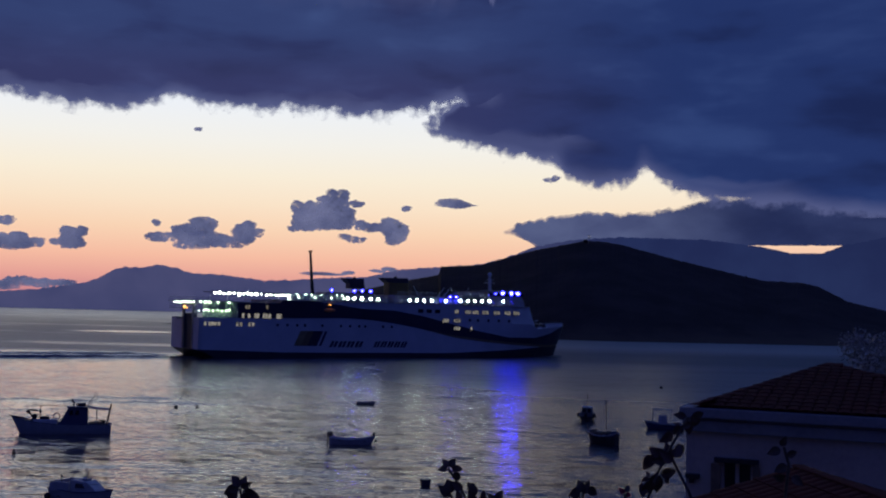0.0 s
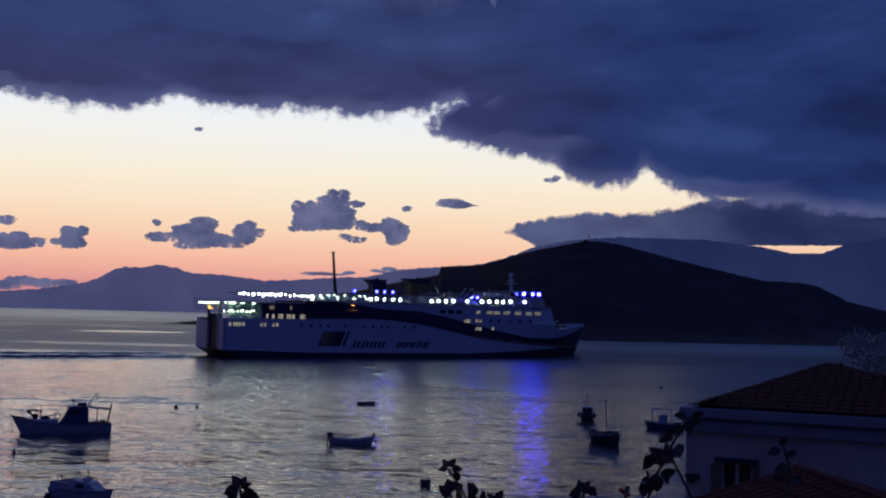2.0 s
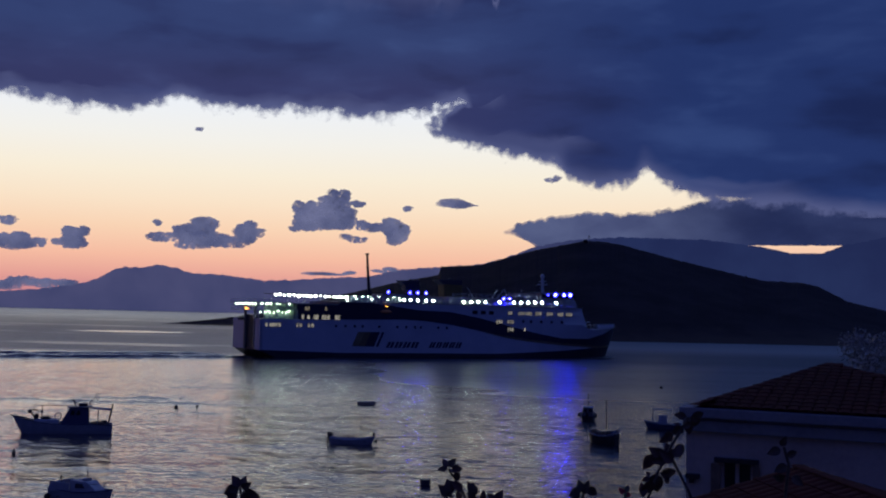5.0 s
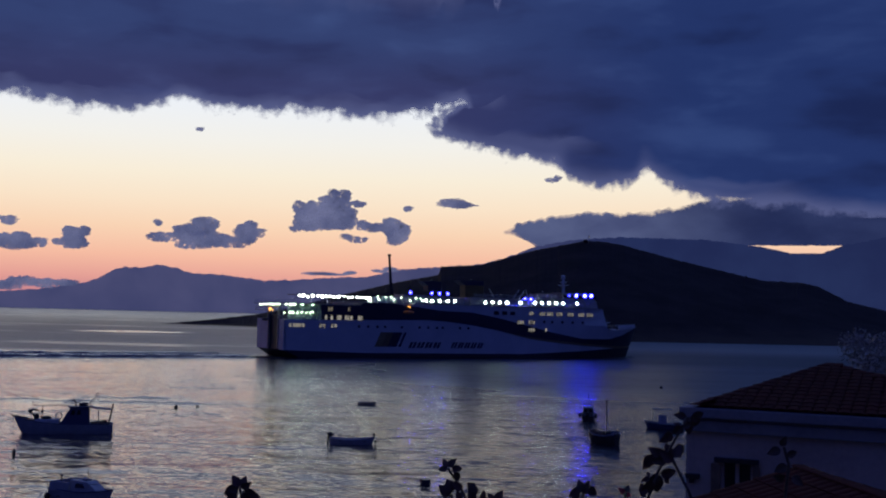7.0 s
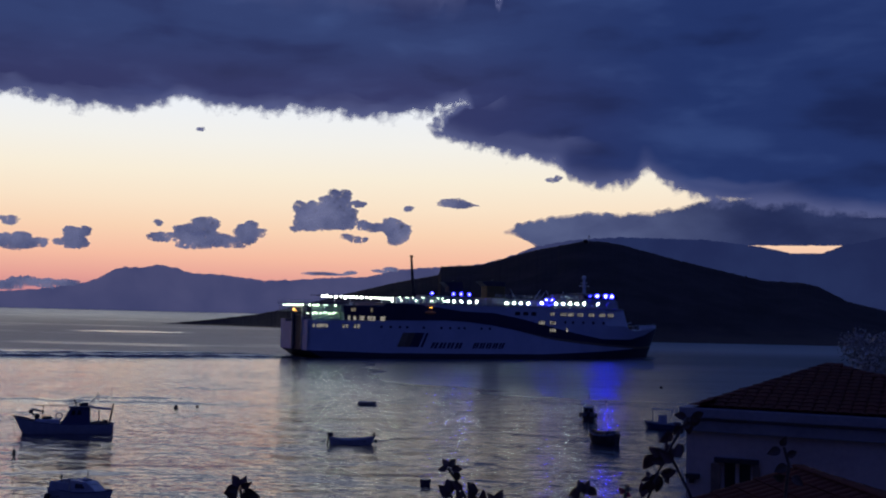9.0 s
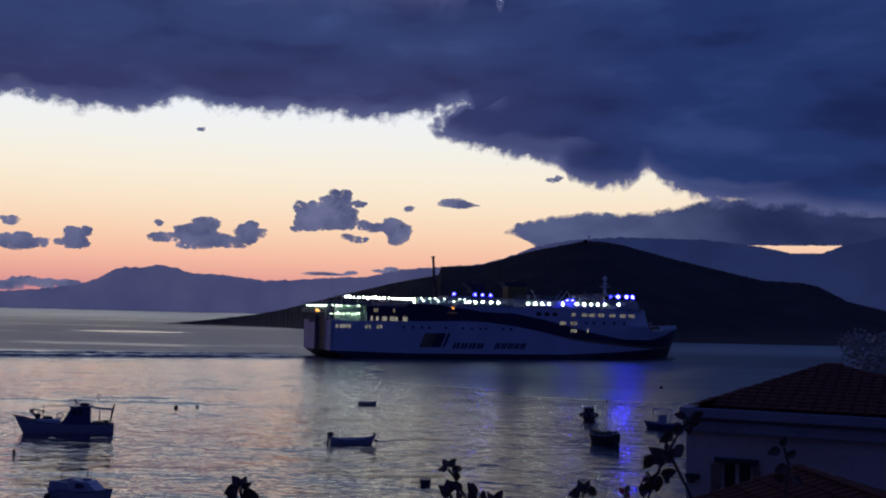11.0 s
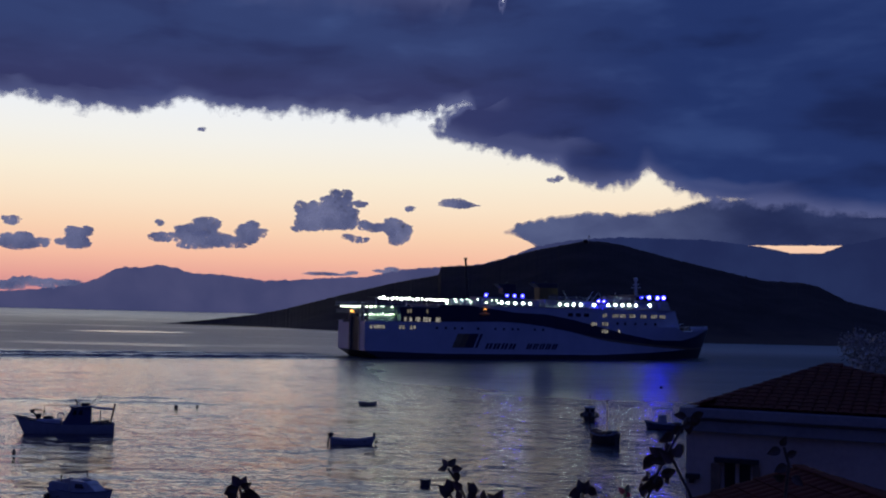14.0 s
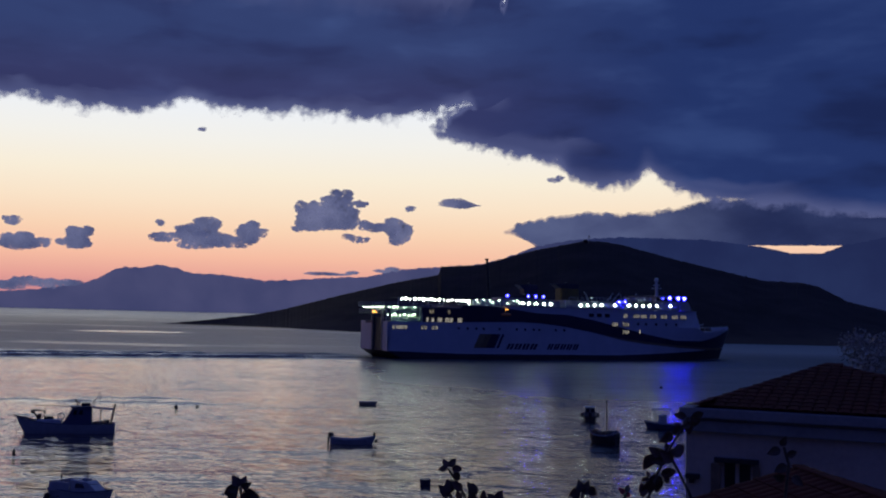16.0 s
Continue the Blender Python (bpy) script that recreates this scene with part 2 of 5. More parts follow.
def shore_rock(mat, top, colour):
    """Bare rock along the waterline of the scrub-covered land."""
    nodes, links = mat.node_tree.nodes, mat.node_tree.links
    bsdf = nodes["Principled BSDF"]
    geo = nodes.new("ShaderNodeNewGeometry")
    z = nodes.new("ShaderNodeSeparateXYZ")
    links.new(geo.outputs["Position"], z.inputs[0])
    n = noise_of(nodes, links, 0.05, 4.0, 0.6, geo.outputs["Position"])
    k = nodes.new("ShaderNodeMath")
    k.operation = "MULTIPLY_ADD"
    k.inputs[1].default_value = -1.4 * top
    links.new(n.outputs[0], k.inputs[0])
    links.new(z.outputs["Z"], k.inputs[2])
    r = nodes.new("ShaderNodeMapRange")
    for key, v in (("From Min", -0.5 * top), ("From Max", 0.4 * top), ("To Min", 1.0), ("To Max", 0.0)):
        r.inputs[key].default_value = v
    links.new(k.outputs[0], r.inputs["Value"])
    mx = nodes.new("ShaderNodeMix")
    mx.data_type = "RGBA"
    links.new(r.outputs[0], mx.inputs["Factor"])
    links.new(bsdf.inputs["Base Color"].links[0].from_socket, mx.inputs["A"])
    mx.inputs["B"].default_value = colour
    links.new(mx.outputs["Result"], bsdf.inputs["Base Color"])


SCRUB.node_tree.nodes["Principled BSDF"].inputs["Specular IOR Level"].default_value = 0.06
shore_rock(SCRUB, 9.0, (0.045, 0.033, 0.034, 1))
SOIL = surface("terrace_soil", (0.06, 0.05, 0.035, 1), (0.14, 0.12, 0.08, 1), 0.4, 0.95, 0, 0.5)
WHITE = surface("ship_white_paint", (0.40, 0.445, 0.50, 1), (0.50, 0.54, 0.59, 1), 0.15, 0.4, 0, 0.05, 20)
NAVY = surface("navy_paint", (0.010, 0.012, 0.035, 1), (0.016, 0.019, 0.05, 1), 0.2, 0.4, 0, 0.05, 20)
BOOT = surface("boot_topping", (0.012, 0.012, 0.022, 1), (0.022, 0.022, 0.034, 1), 0.2, 0.5, 0, 0.1, 20)
YELLOW = surface("funnel_yellow", (0.10, 0.075, 0.02, 1), (0.15, 0.11, 0.03, 1), 0.3, 0.45)
GOLD = surface("stripe_gold", (0.15, 0.12, 0.06, 1), (0.21, 0.17, 0.09, 1), 0.3, 0.45)
DARK = surface("dark_steel", (0.012, 0.012, 0.016, 1), (0.03, 0.03, 0.035, 1), 0.5, 0.55, 0.2)
GREEN_DECK = surface("green_deck_paint", (0.30, 0.38, 0.32, 1), (0.40, 0.47, 0.41, 1), 0.4, 0.5)
STEEL = surface("grey_steel", (0.25, 0.26, 0.27, 1), (0.38, 0.38, 0.38, 1), 0.8, 0.4, 0.3)
ORANGE = surface("lifeboat_orange", (0.55, 0.20, 0.07, 1), (0.65, 0.26, 0.09, 1), 0.6, 0.4)
GLASS = surface("dark_window_glass", (0.01, 0.012, 0.016, 1), (0.02, 0.022, 0.028, 1), 0.6, 0.08, 0, 0.0)
LAMP = glow("deck_lamp", (0.78, 1.0, 0.86, 1), 22.0)
LAMP_ROW = glow("promenade_lamp", (0.88, 1.0, 0.88, 1), 15.0)
LAMP_COOL = glow("tube_lamp", (0.78, 1.0, 0.78, 1), 8.0)
TUBE = glow("fluorescent_tube", (0.70, 1.0, 0.76, 1), 13.0)
LAMP_BLUE = glow("blue_lamp", (0.016, 0.015, 1.0, 1), 95.0)
FLOOD_BLUE = glow("blue_floodlight", (0.010, 0.009, 1.0, 1), 400.0)
LAMP_ORANGE = glow("sodium_lamp", (1.0, 0.42, 0.06, 1), 4.0)
WARM_GLASS = lit_window("lit_saloon_window", (0.02, 0.018, 0.015, 1), (0.92, 0.85, 0.72, 1), 0.5)
BOAT_WHITE = surface("boat_white_paint", (0.33, 0.33, 0.34, 1), (0.45, 0.45, 0.45, 1), 1.5, 0.5)
BOAT_BLUE = surface("boat_blue_paint", (0.04, 0.055, 0.11, 1), (0.06, 0.08, 0.15, 1), 1.5, 0.45)
BOAT_DARK = surface("boat_tarred_wood", (0.03, 0.025, 0.02, 1), (0.07, 0.055, 0.04, 1), 2.0, 0.6)
BOAT_GREY = surface("boat_grey_paint", (0.10, 0.10, 0.11, 1), (0.20, 0.20, 0.21, 1), 2.0, 0.55)
WOOD = surface("weathered_wood", (0.12, 0.08, 0.05, 1), (0.26, 0.18, 0.11, 1), 3.0, 0.7)
RUBBER = surface("black_rubber", (0.015, 0.015, 0.015, 1), (0.03, 0.03, 0.03, 1), 3.0, 0.7)
CANVAS = surface("faded_canvas", (0.18, 0.18, 0.2, 1), (0.3, 0.3, 0.32, 1), 3.0, 0.9)
TILE = surface("red_roof_tile", (0.062, 0.013, 0.012, 1), (0.088, 0.019, 0.016, 1), 2.0, 0.95, 0, 0.3, 12, (0.055, 0.013, 0.012, 1))
TILE.node_tree.nodes["Principled BSDF"].inputs["Specular IOR Level"].default_value = 0.08
PLASTER = surface("ochre_plaster", (0.36, 0.29, 0.24, 1), (0.48, 0.40, 0.33, 1), 0.8, 0.9, 0, 0.3)
TRIM_WHITE = surface("whitewashed_cornice", (0.20, 0.20, 0.205, 1), (0.28, 0.28, 0.28, 1), 1.0, 0.85, 0, 0.3)
LEAF = surface("bougainvillea_leaf", (0.05, 0.035, 0.02, 1), (0.095, 0.065, 0.035, 1), 20, 0.55, 0, 0.1, 8, (0.10, 0.035, 0.03, 1))
BRACT = surface("magenta_bract", (0.26, 0.014, 0.045, 1), (0.38, 0.025, 0.07, 1), 20, 0.6)
BARK = surface("woody_stem", (0.07, 0.05, 0.035, 1), (0.13, 0.10, 0.07, 1), 30, 0.9, 0, 0.4)
OLIVE = surface("olive_leaf", (0.24, 0.235, 0.20, 1), (0.38, 0.37, 0.32, 1), 4, 0.7, 0, 0.1, 8)


# ---- mesh helpers ----
class Shape:
    """Collects vertices and faces of one mesh."""

    def __init__(self):
        self.v, self.f = [], []

    def add(self, verts, faces):
        o = len(self.v)
        self.v += [tuple(p) for p in verts]
        self.f += [tuple(i + o for i in q) for q in faces]
        return self

    def box(self, x0, x1, y0, y1, z0, z1):
        return self.hexa([(x0, y0, z0), (x1, y0, z0), (x1, y1, z0), (x0, y1, z0)], [(x0, y0, z1), (x1, y0, z1), (x1, y1, z1), (x0, y1, z1)])

    def hexa(self, low, high):
        return self.prism(low, high)

    def prism(self, low, high):
        n = len(low)
        return self.add(list(low) + list(high), [tuple(range(n))[::-1], tuple(range(n, 2 * n))] + [(i, (i + 1) % n, n + (i + 1) % n, n + i) for i in range(n)])

    def tube(self, p, q, r, r2=None, n=8):
        p, q = Vector(p), Vector(q)
        r2 = r if r2 is None else r2
        d = (q - p).normalized()
        a = d.orthogonal().normalized()
        b = d.cross(a)
        ring = [(a * math.cos(2 * math.pi * i / n) + b * math.sin(2 * math.pi * i / n)) for i in range(n)]
        return self.prism([p + w * r for w in ring], [q + w * r2 for w in ring])

    def path(self, pts, r, n=6):
        for a, b in zip(pts, pts[1:]):
            self.tube(a, b, r, r, n)
        return self

    def ball(self, c, r, nu=12, nv=8, sx=1.0, sy=1.0, sz=1.0):
        c = Vector(c)
        vs, fs = [c + Vector((0, 0, r * sz))], []
        for j in range(1, nv):
            for i in range(nu):
                a, b = 2 * math.pi * i / nu, math.pi * j / nv
                vs.append(c + Vector((r * sx * math.sin(b) * math.cos(a), r * sy * math.sin(b) * math.sin(a), r * sz * math.cos(b))))
        vs.append(c - Vector((0, 0, r * sz)))
        for i in range(nu):
            fs.append((0, 1 + i, 1 + (i + 1) % nu))
            fs.append((len(vs) - 1, 1 + (nv - 2) * nu + (i + 1) % nu, 1 + (nv - 2) * nu + i))
            for j in range(nv - 2):
                a, b = 1 + j * nu + i, 1 + j * nu + (i + 1) % nu
                fs.append((a, a + nu, b + nu, b))
        return self.add(vs, fs)

    def grid(self, rows, close=False):
        """A sheet through rows of points of equal length."""
        n = len(rows[0])
        o = [p for r in rows for p in r]
        fs = [(j * n + i, j * n + i + 1, (j + 1) * n + i + 1, (j + 1) * n + i) for j in range(len(rows) - 1) for i in range(n - 1)]
        if close:
            fs += [(j * n + n - 1, j * n, (j + 1) * n, (j + 1) * n + n - 1) for j in range(len(rows) - 1)]
        return self.add(o, fs)

    def ring(self, c, r, t, axis="y", n=20):
        pts = []
        for i in range(n + 1):
            a = 2 * math.pi * i / n
            u, w = r * math.cos(a), r * math.sin(a)
            pts.append(Vector(c) + Vector({"x": (0, u, w), "y": (u, 0, w), "z": (u, w, 0)}[axis]))
        return self.path(pts, t)

    def mesh(self, name, mat, smooth=False):
        me = bpy.data.meshes.new(name)
        me.from_pydata(self.v, [], self.f)
        me.materials.append(mat)
        bm = bmesh.new()
        bm.from_mesh(me)
        bmesh.ops.recalc_face_normals(bm, faces=bm.faces)
        bm.to_mesh(me)
        bm.free()
        if smooth:
            me.shade_smooth()
        return me


def part(name, shape, mat, parent=None, label="", smooth=False, bevel=0.0):
    me = shape if isinstance(shape, bpy.types.Mesh) else shape.mesh(name, mat, smooth)
    ob = new(name, me)
    ob.parent = parent
    if label:
        ob["label"] = label
    if bevel:
        b = ob.modifiers.new("bevel", "BEVEL")
        b.width, b.segments, b.limit_method = bevel, 2, "ANGLE"
    return ob


def thing(name, label, category, m=None, group=""):
    ob = new(name)
    ob.empty_display_size = 0.2
    if m is not None:
        ob.matrix_basis = m
    return tagged(ob, label, category, group)


def setting(name, shape, mat, label, smooth=False, category=""):
    ob = part(name, shape, mat, None, "", smooth)
    return tagged(ob, label, category or name.replace("_", " "), "", "structure")


def lerp(knots, x):
    return float(np.interp(x, [k[0] for k in knots], [k[1] for k in knots]))


def toward(az, el, dist):
    """The point at that bearing and height angle, dist metres off along the ground."""
    return Vector((dist * math.sin(radians(az)), dist * math.cos(radians(az)), EYE.z + dist * math.tan(radians(el))))


def rough(p, scale, octaves=4):
    return noise.fractal(Vector(p) * scale, 1.0, 2.0, octaves)


# ---- sea and land ----
WATER = setting("water", Shape().grid([[(x, y, 0.0) for x in (-6000, -600, -200, 0, 200, 600, 6000)] for y in (-400, 20, 100, 300, 800, 5200)]), SEA,
        "dark rippled sea reflecting the dusk sky", category="sea")

# terrace and slope under the camera, falling to the shore
def slope_z(y):
    return lerp([(-60, 14), (-8, 11.9), (4.5, 11.8), (8, 9.5), (22, 8.4), (40, 4), (58, 0.4), (66, -1.5)], y)
rows = []
for j in range(64):
    y = -60 + j * 2.0
    rows.append([(x, y + 2 * rough((x, y, 3), 0.05), slope_z(y) + 0.25 * rough((x, y, 0), 0.3) * (y < 3 or y > 6) - 0.12) for x in np.linspace(-150, 150, 76)])
setting("ground", Shape().grid(rows), SOIL, "dry stony terrace slope above the bay", True, "ground")


def range_mesh(ridge, shore, reach, seed, amp, cols=240, step_lo=-30, step_hi=30, deep=14, scrub=0.0):
    """A ridge of land: from its shore up to a skyline given by bearing and height, and down behind."""
    rows = [[] for _ in range(deep + 5)]
    for az in np.linspace(step_lo, step_hi, cols):
        d0 = lerp(shore, az)
        el = lerp(ridge, az) + 0.03 * amp * rough((az * 3, seed, 0), 1.0, 5) + scrub * rough((az * 11, seed, 1), 1.0, 3)
        d1 = d0 + reach * max(0.02, min(1.0, (az - step_lo) / 7))
        top = max(EYE.z + d1 * math.tan(radians(el)), 0.02)
        for j in range(deep + 1):
            s = j / deep
            d = d0 + (d1 - d0) * s
            h = top * (s ** 0.85) + amp * 1.6 * math.sin(math.pi * s) * rough((az * 0.8, s * 5, seed), 1.0, 5) * min(1.0, top / 25)
            e = math.tan(radians(el)) * d + EYE.z
            h = min(h, max(e - 0.02 * d * (1 - s), 0.02)) if j else -0.6
            rows[j].append((d * math.sin(radians(az)), d * math.cos(radians(az)), h))
        for k in range(4):
            d = d1 + reach * 0.25 * (k + 1)
            rows[deep + 1 + k].append((d * math.sin(radians(az)), d * math.cos(radians(az)), top * (1 - (k + 1) / 4) - 1.0))
    return rows


HILL = [(-16, -0.9), (-14.1, -0.80), (-12.4, -0.61), (-9.6, -0.23), (-8.2, 0.06), (-5.3, 0.86), (-2.4, 1.61), (-0.2, 2.05), (-0.08, 2.48), (2.0, 2.62),
        (3.4, 3.05), (4.9, 3.47), (7.4, 3.98), (8.1, 3.96), (9.2, 3.80), (12.1, 3.04), (16.2, 2.08), (18.1, 1.99), (18.9, 1.80), (20.2, 1.11), (22.0, 0.68), (30, 0.4)]
SHORE = [(-16, 985), (-14.2, 970), (-11, 918), (-8.2, 864), (-3.8, 751), (6.4, 668), (9.3, 663), (14.9, 691), (20, 722), (30, 760)]
setting("hill", Shape().grid(range_mesh(HILL, SHORE, 330, 4, 1.0, 1300, -14.2, 30, 22, 0.028)), SCRUB, "dark scrub-covered hill falling to a low spit", True, "hill")
FAR = [(-40, 0.3), (-21.8, 0.63), (-20, 0.79), (-18, 1.16), (-17.3, 1.41), (-16.6, 1.85), (-16, 2.02), (-15.3, 1.98), (-14.5, 2.17), (-13.6, 2.04), (-12.8, 1.78),
       (-11.4, 1.77), (-10.2, 1.63), (-9.1, 1.52), (-7.7, 1.59), (-5.3, 1.80), (-3.9, 1.84), (-2.4, 2.26), (-0.7, 2.42), (2, 2.66), (3.4, 3.07), (4.7, 3.60), (6.6, 4.0),
       (9.2, 4.19), (13.5, 4.09), (16.1, 3.77), (17.6, 3.44), (19, 3.45), (19.9, 3.81), (22, 4.25), (40, 4.4)]


def with_uv(ob, fn, cover=None):
    me = ob.data
    uv = me.uv_layers.new(name="UVMap")
    co = [v.co for v in me.vertices]
    vals = [fn(c) for c in co]
    for lp in me.loops:
        uv.data[lp.index].uv = vals[lp.vertex_index]
    if cover:
        at = me.attributes.new("cover", "FLOAT", "POINT")
        for i, c in enumerate(co):
            at.data[i].value = cover[i]
    return ob


def angles(c):
    return (math.degrees(math.atan2(c.x, c.y)), math.degrees(math.atan2(c.z - EYE.z, math.hypot(c.x, c.y))))


with_uv(setting("mountains", Shape().grid(range_mesh(FAR, [(-40, 4450), (40, 4450)], 220, 9, 1.9, 900, -40, 40)), FAR_LAND, "mountains across the water, blue haze put into their colour", True, "mountains"), angles)


def summit_mast():
    """A lattice mast and a hut on the hilltop."""
    top = toward(7.55, 3.96, 985.0)
    m = thing("radio_mast", "slim mast with a turning beacon beside a hilltop hut", "mast", pose(top.x, top.y, top.z - 1.0))
    part("lattice", Shape().tube((0, 0, -2), (0, 0, 5.5), 0.22, 0.1, 6).box(-0.8, 0.8, -0.1, 0.1, 3.2, 3.4), STEEL, m)
    part("hut", Shape().box(-4.5, -1.5, -1.5, 1.5, -2, 1.6).prism([(-4.7, -1.7, 1.6), (-1.3, -1.7, 1.6), (-1.3, 1.7, 1.6), (-4.7, 1.7, 1.6)], [(-4.7, -0.1, 2.4), (-1.3, -0.1, 2.4), (-1.3, 0.1, 2.4), (-4.7, 0.1, 2.4)]), SCRUB, m)
    part("beacon_lamp", Shape().ball((0, 0, 5.2), 0.42, 12, 8, 1, 1, 1.1), glow("beacon_lamp", (1.0, 0.93, 0.8, 1), 16.0), m, "white beacon lamp")
    # the hood turns once in six seconds, with one slot
    turn = [radians(17 + 326 * i / 24) for i in range(25)]
    hood = Shape()
    for r in (0.62, 0.66):
        hood.grid([[(r * math.cos(a), r * math.sin(a), z) for a in turn] for z in (-0.75, 0.75)])
    hood = part("beacon_hood", hood, DARK, m, "turning slotted beacon hood")
    hood.matrix_basis = pose(0, 0, 5.2)
    return hood


BEACON_HOOD = summit_mast()
BEACON_AIM = math.degrees(math.atan2(-toward(7.55, 3.96, 985.0).y, -toward(7.55, 3.96, 985.0).x))


# ---- clouds ----
def deck_cloud(edge, high, gaps, west=None, lo=-50.0, hi=50.0, soft=0.42):
    """A sheet of cloud above the bay, from its far edge (bearing, height) back over the viewer. west: its western limit by height."""
    steps = [-0.6 + 0.06 * i for i in range(26)] + [0.95 + 0.12 * i for i in range(18)] + [3.1 + 0.5 * i for i in range(12)] + [9 + 1.5 * i for i in range(14)]
    rows, cover = [], []
    azs = np.arange(lo, hi + 0.01, 0.16)
    smooth = np.convolve(np.pad([lerp(edge, a) + 0.10 * rough((a * 0.9, high, 0), 1.0, 4) for a in azs], 2, mode="edge"), [0.1, 0.2, 0.4, 0.2, 0.1], "valid")
    for s in steps:
        row = []
        for az, e0 in zip(azs, smooth):
            el = e0 + s
            p = toward(az, el, high / math.tan(radians(el)))
            p.z += 16 * rough((az * 0.5, el * 1.2, 7), 1.0, 4) * min(1, max(s, 0))
            row.append(p)
            w = min(1.0, max(0.0, (az - 0.6) / 1.5))
            w = w * w * (3 - 2 * w)
            # above the view the sheet is shaped for the sea's reflections: it ends to the west, only thins to the east
            end = (18.4 - el) / 1.2 * (1 - w) + w * lerp([(0, 9), (25, 5), (40, 2.5), (48, 0.5)], el)
            c = min(s / soft + 0.75, end)
            if not west:
                c = min(c + (5.0 - min(c, 5.0)) * w, end)
            if west:
                d = (az - lerp(west, el)) / lerp([(11.7, 0.6), (12.5, 0.1)], el) + 0.5
                c = min(c, d if d < 1 else 1 + 7 * (d - 1))
            for ga, ge, wa, we, k in gaps:
                g = math.exp(-((az - ga) / wa) ** 2 - ((el - ge) / we) ** 2)
                c = c * (1 - g) + min(c, 2.4) * g - 2.4 * k * g
            cover.append(c if west or c < 1 else 1 + 1.8 * (c - 1))
        rows.append(row)
    body = Shape().grid(rows)
    crown = []
    for s, row in zip(steps, rows):
        if s > 0.25:
            crown.append([p + Vector((0, 0, 9 * min(1.0, (s - 0.25) / 2.5))) for p in row])
    body.grid(crown)
    cover += cover[-len(crown) * len(azs):]
    ob = setting("cloud_deck", body, CLOUD_DECK, "heavy dark blue cloud layer with a ragged edge", True, "cloud")
    return with_uv(ob, angles, cover)


def bank_cloud():
    top = [(2.9, 4.3), (3.5, 4.45), (3.8, 4.65), (5.6, 5.1), (7.5, 5.35), (9.8, 5.32), (11.8, 5.6), (13.7, 6.1), (22, 6.4), (45, 6.6)]
    rows, cover = [], []
    for j in range(40):
        row = []
        for az in np.arange(2.9, 45, 0.12):
            s = j / 39
            t = lerp(top, az) + 0.08 + 0.24 * abs(rough((az * 1.7, 3, 2), 1.0, 5))
            low = 3.83 + 0.03 * rough((az * 3, 0, 2), 1.0) if 15.4 < az < 20.6 else lerp([(2.9, 4.3), (3.6, 4.2), (4.4, 3.9), (5.0, 3.5), (6.0, 2.0)], az)
            el = low + (t - low) * s
            row.append(toward(az, el, 4800 + 40 * rough((az, el, 1), 1.5)))
            cover.append(min((t - el) / 0.22, (el - low) / 0.2 + 0.3 if az < 6 else 9, (az - 2.9) / 0.5, 2.4) + 0.3)
        rows.append(row)
    ob = setting("cloud_bank", Shape().grid(rows), CLOUD_BANK, "long grey-blue cloud bank resting on the mountains", True, "cloud")
    return with_uv(ob, angles, cover)


DECK = [deck_cloud([(-50, 10.4), (-22.3, 10.2), (-20.7, 10.25), (-19.1, 9.95), (-17.2, 9.9), (-15.3, 10.1), (-13.7, 10.85), (-12.3, 10.4), (-11.1, 10.25), (-9.1, 10.4), (-6.8, 10.3),
                    (-4.4, 10.2), (-2.7, 10.3), (-1.3, 10.4), (-0.74, 10.6), (0.0, 11.0), (0.7, 11.25), (1.2, 11.35), (2.0, 11.5), (3, 12.1), (6, 14), (10, 18), (50, 22)], 400.0,
                   [(2.45, 16.35, 0.32, 0.6, 1.7), (-22.0, 11.0, 0.8, 0.3, 0.35), (-5.0, 10.9, 4.0, 0.35, 0.2), (-18.0, 10.7, 3.0, 0.3, 0.2)]),
        deck_cloud([(-2, 9.6), (0.0, 9.25), (2.4, 8.5), (4.6, 8.1), (5.9, 8.05), (6.4, 7.1), (8.0, 6.85), (9.6, 6.9), (9.9, 7.2), (10.2, 7.75), (10.5, 7.6), (11.0, 7.15), (12.2, 6.6), (12.9, 6.2), (14.5, 6.0), (17.5, 5.85), (19.7, 5.45),
                    (22, 5.2), (50, 5.0)], 435.0, [(2.2, 11.2, 1.8, 1.0, 0.08), (5.5, 9.0, 4.5, 0.9, 0.12), (14.0, 6.9, 4.0, 0.4, 0.08), (2.45, 16.35, 0.4, 0.8, 1.8)],
                   [(8, -0.5), (9.6, -0.6), (10.1, -0.4), (10.5, 0.3), (10.8, 1.0), (11.3, 1.2), (11.8, 1.3), (13, 1.8), (18, 4), (22, 8), (60, 20)], -2.0, 50.0, 0.34)]
bank_cloud()


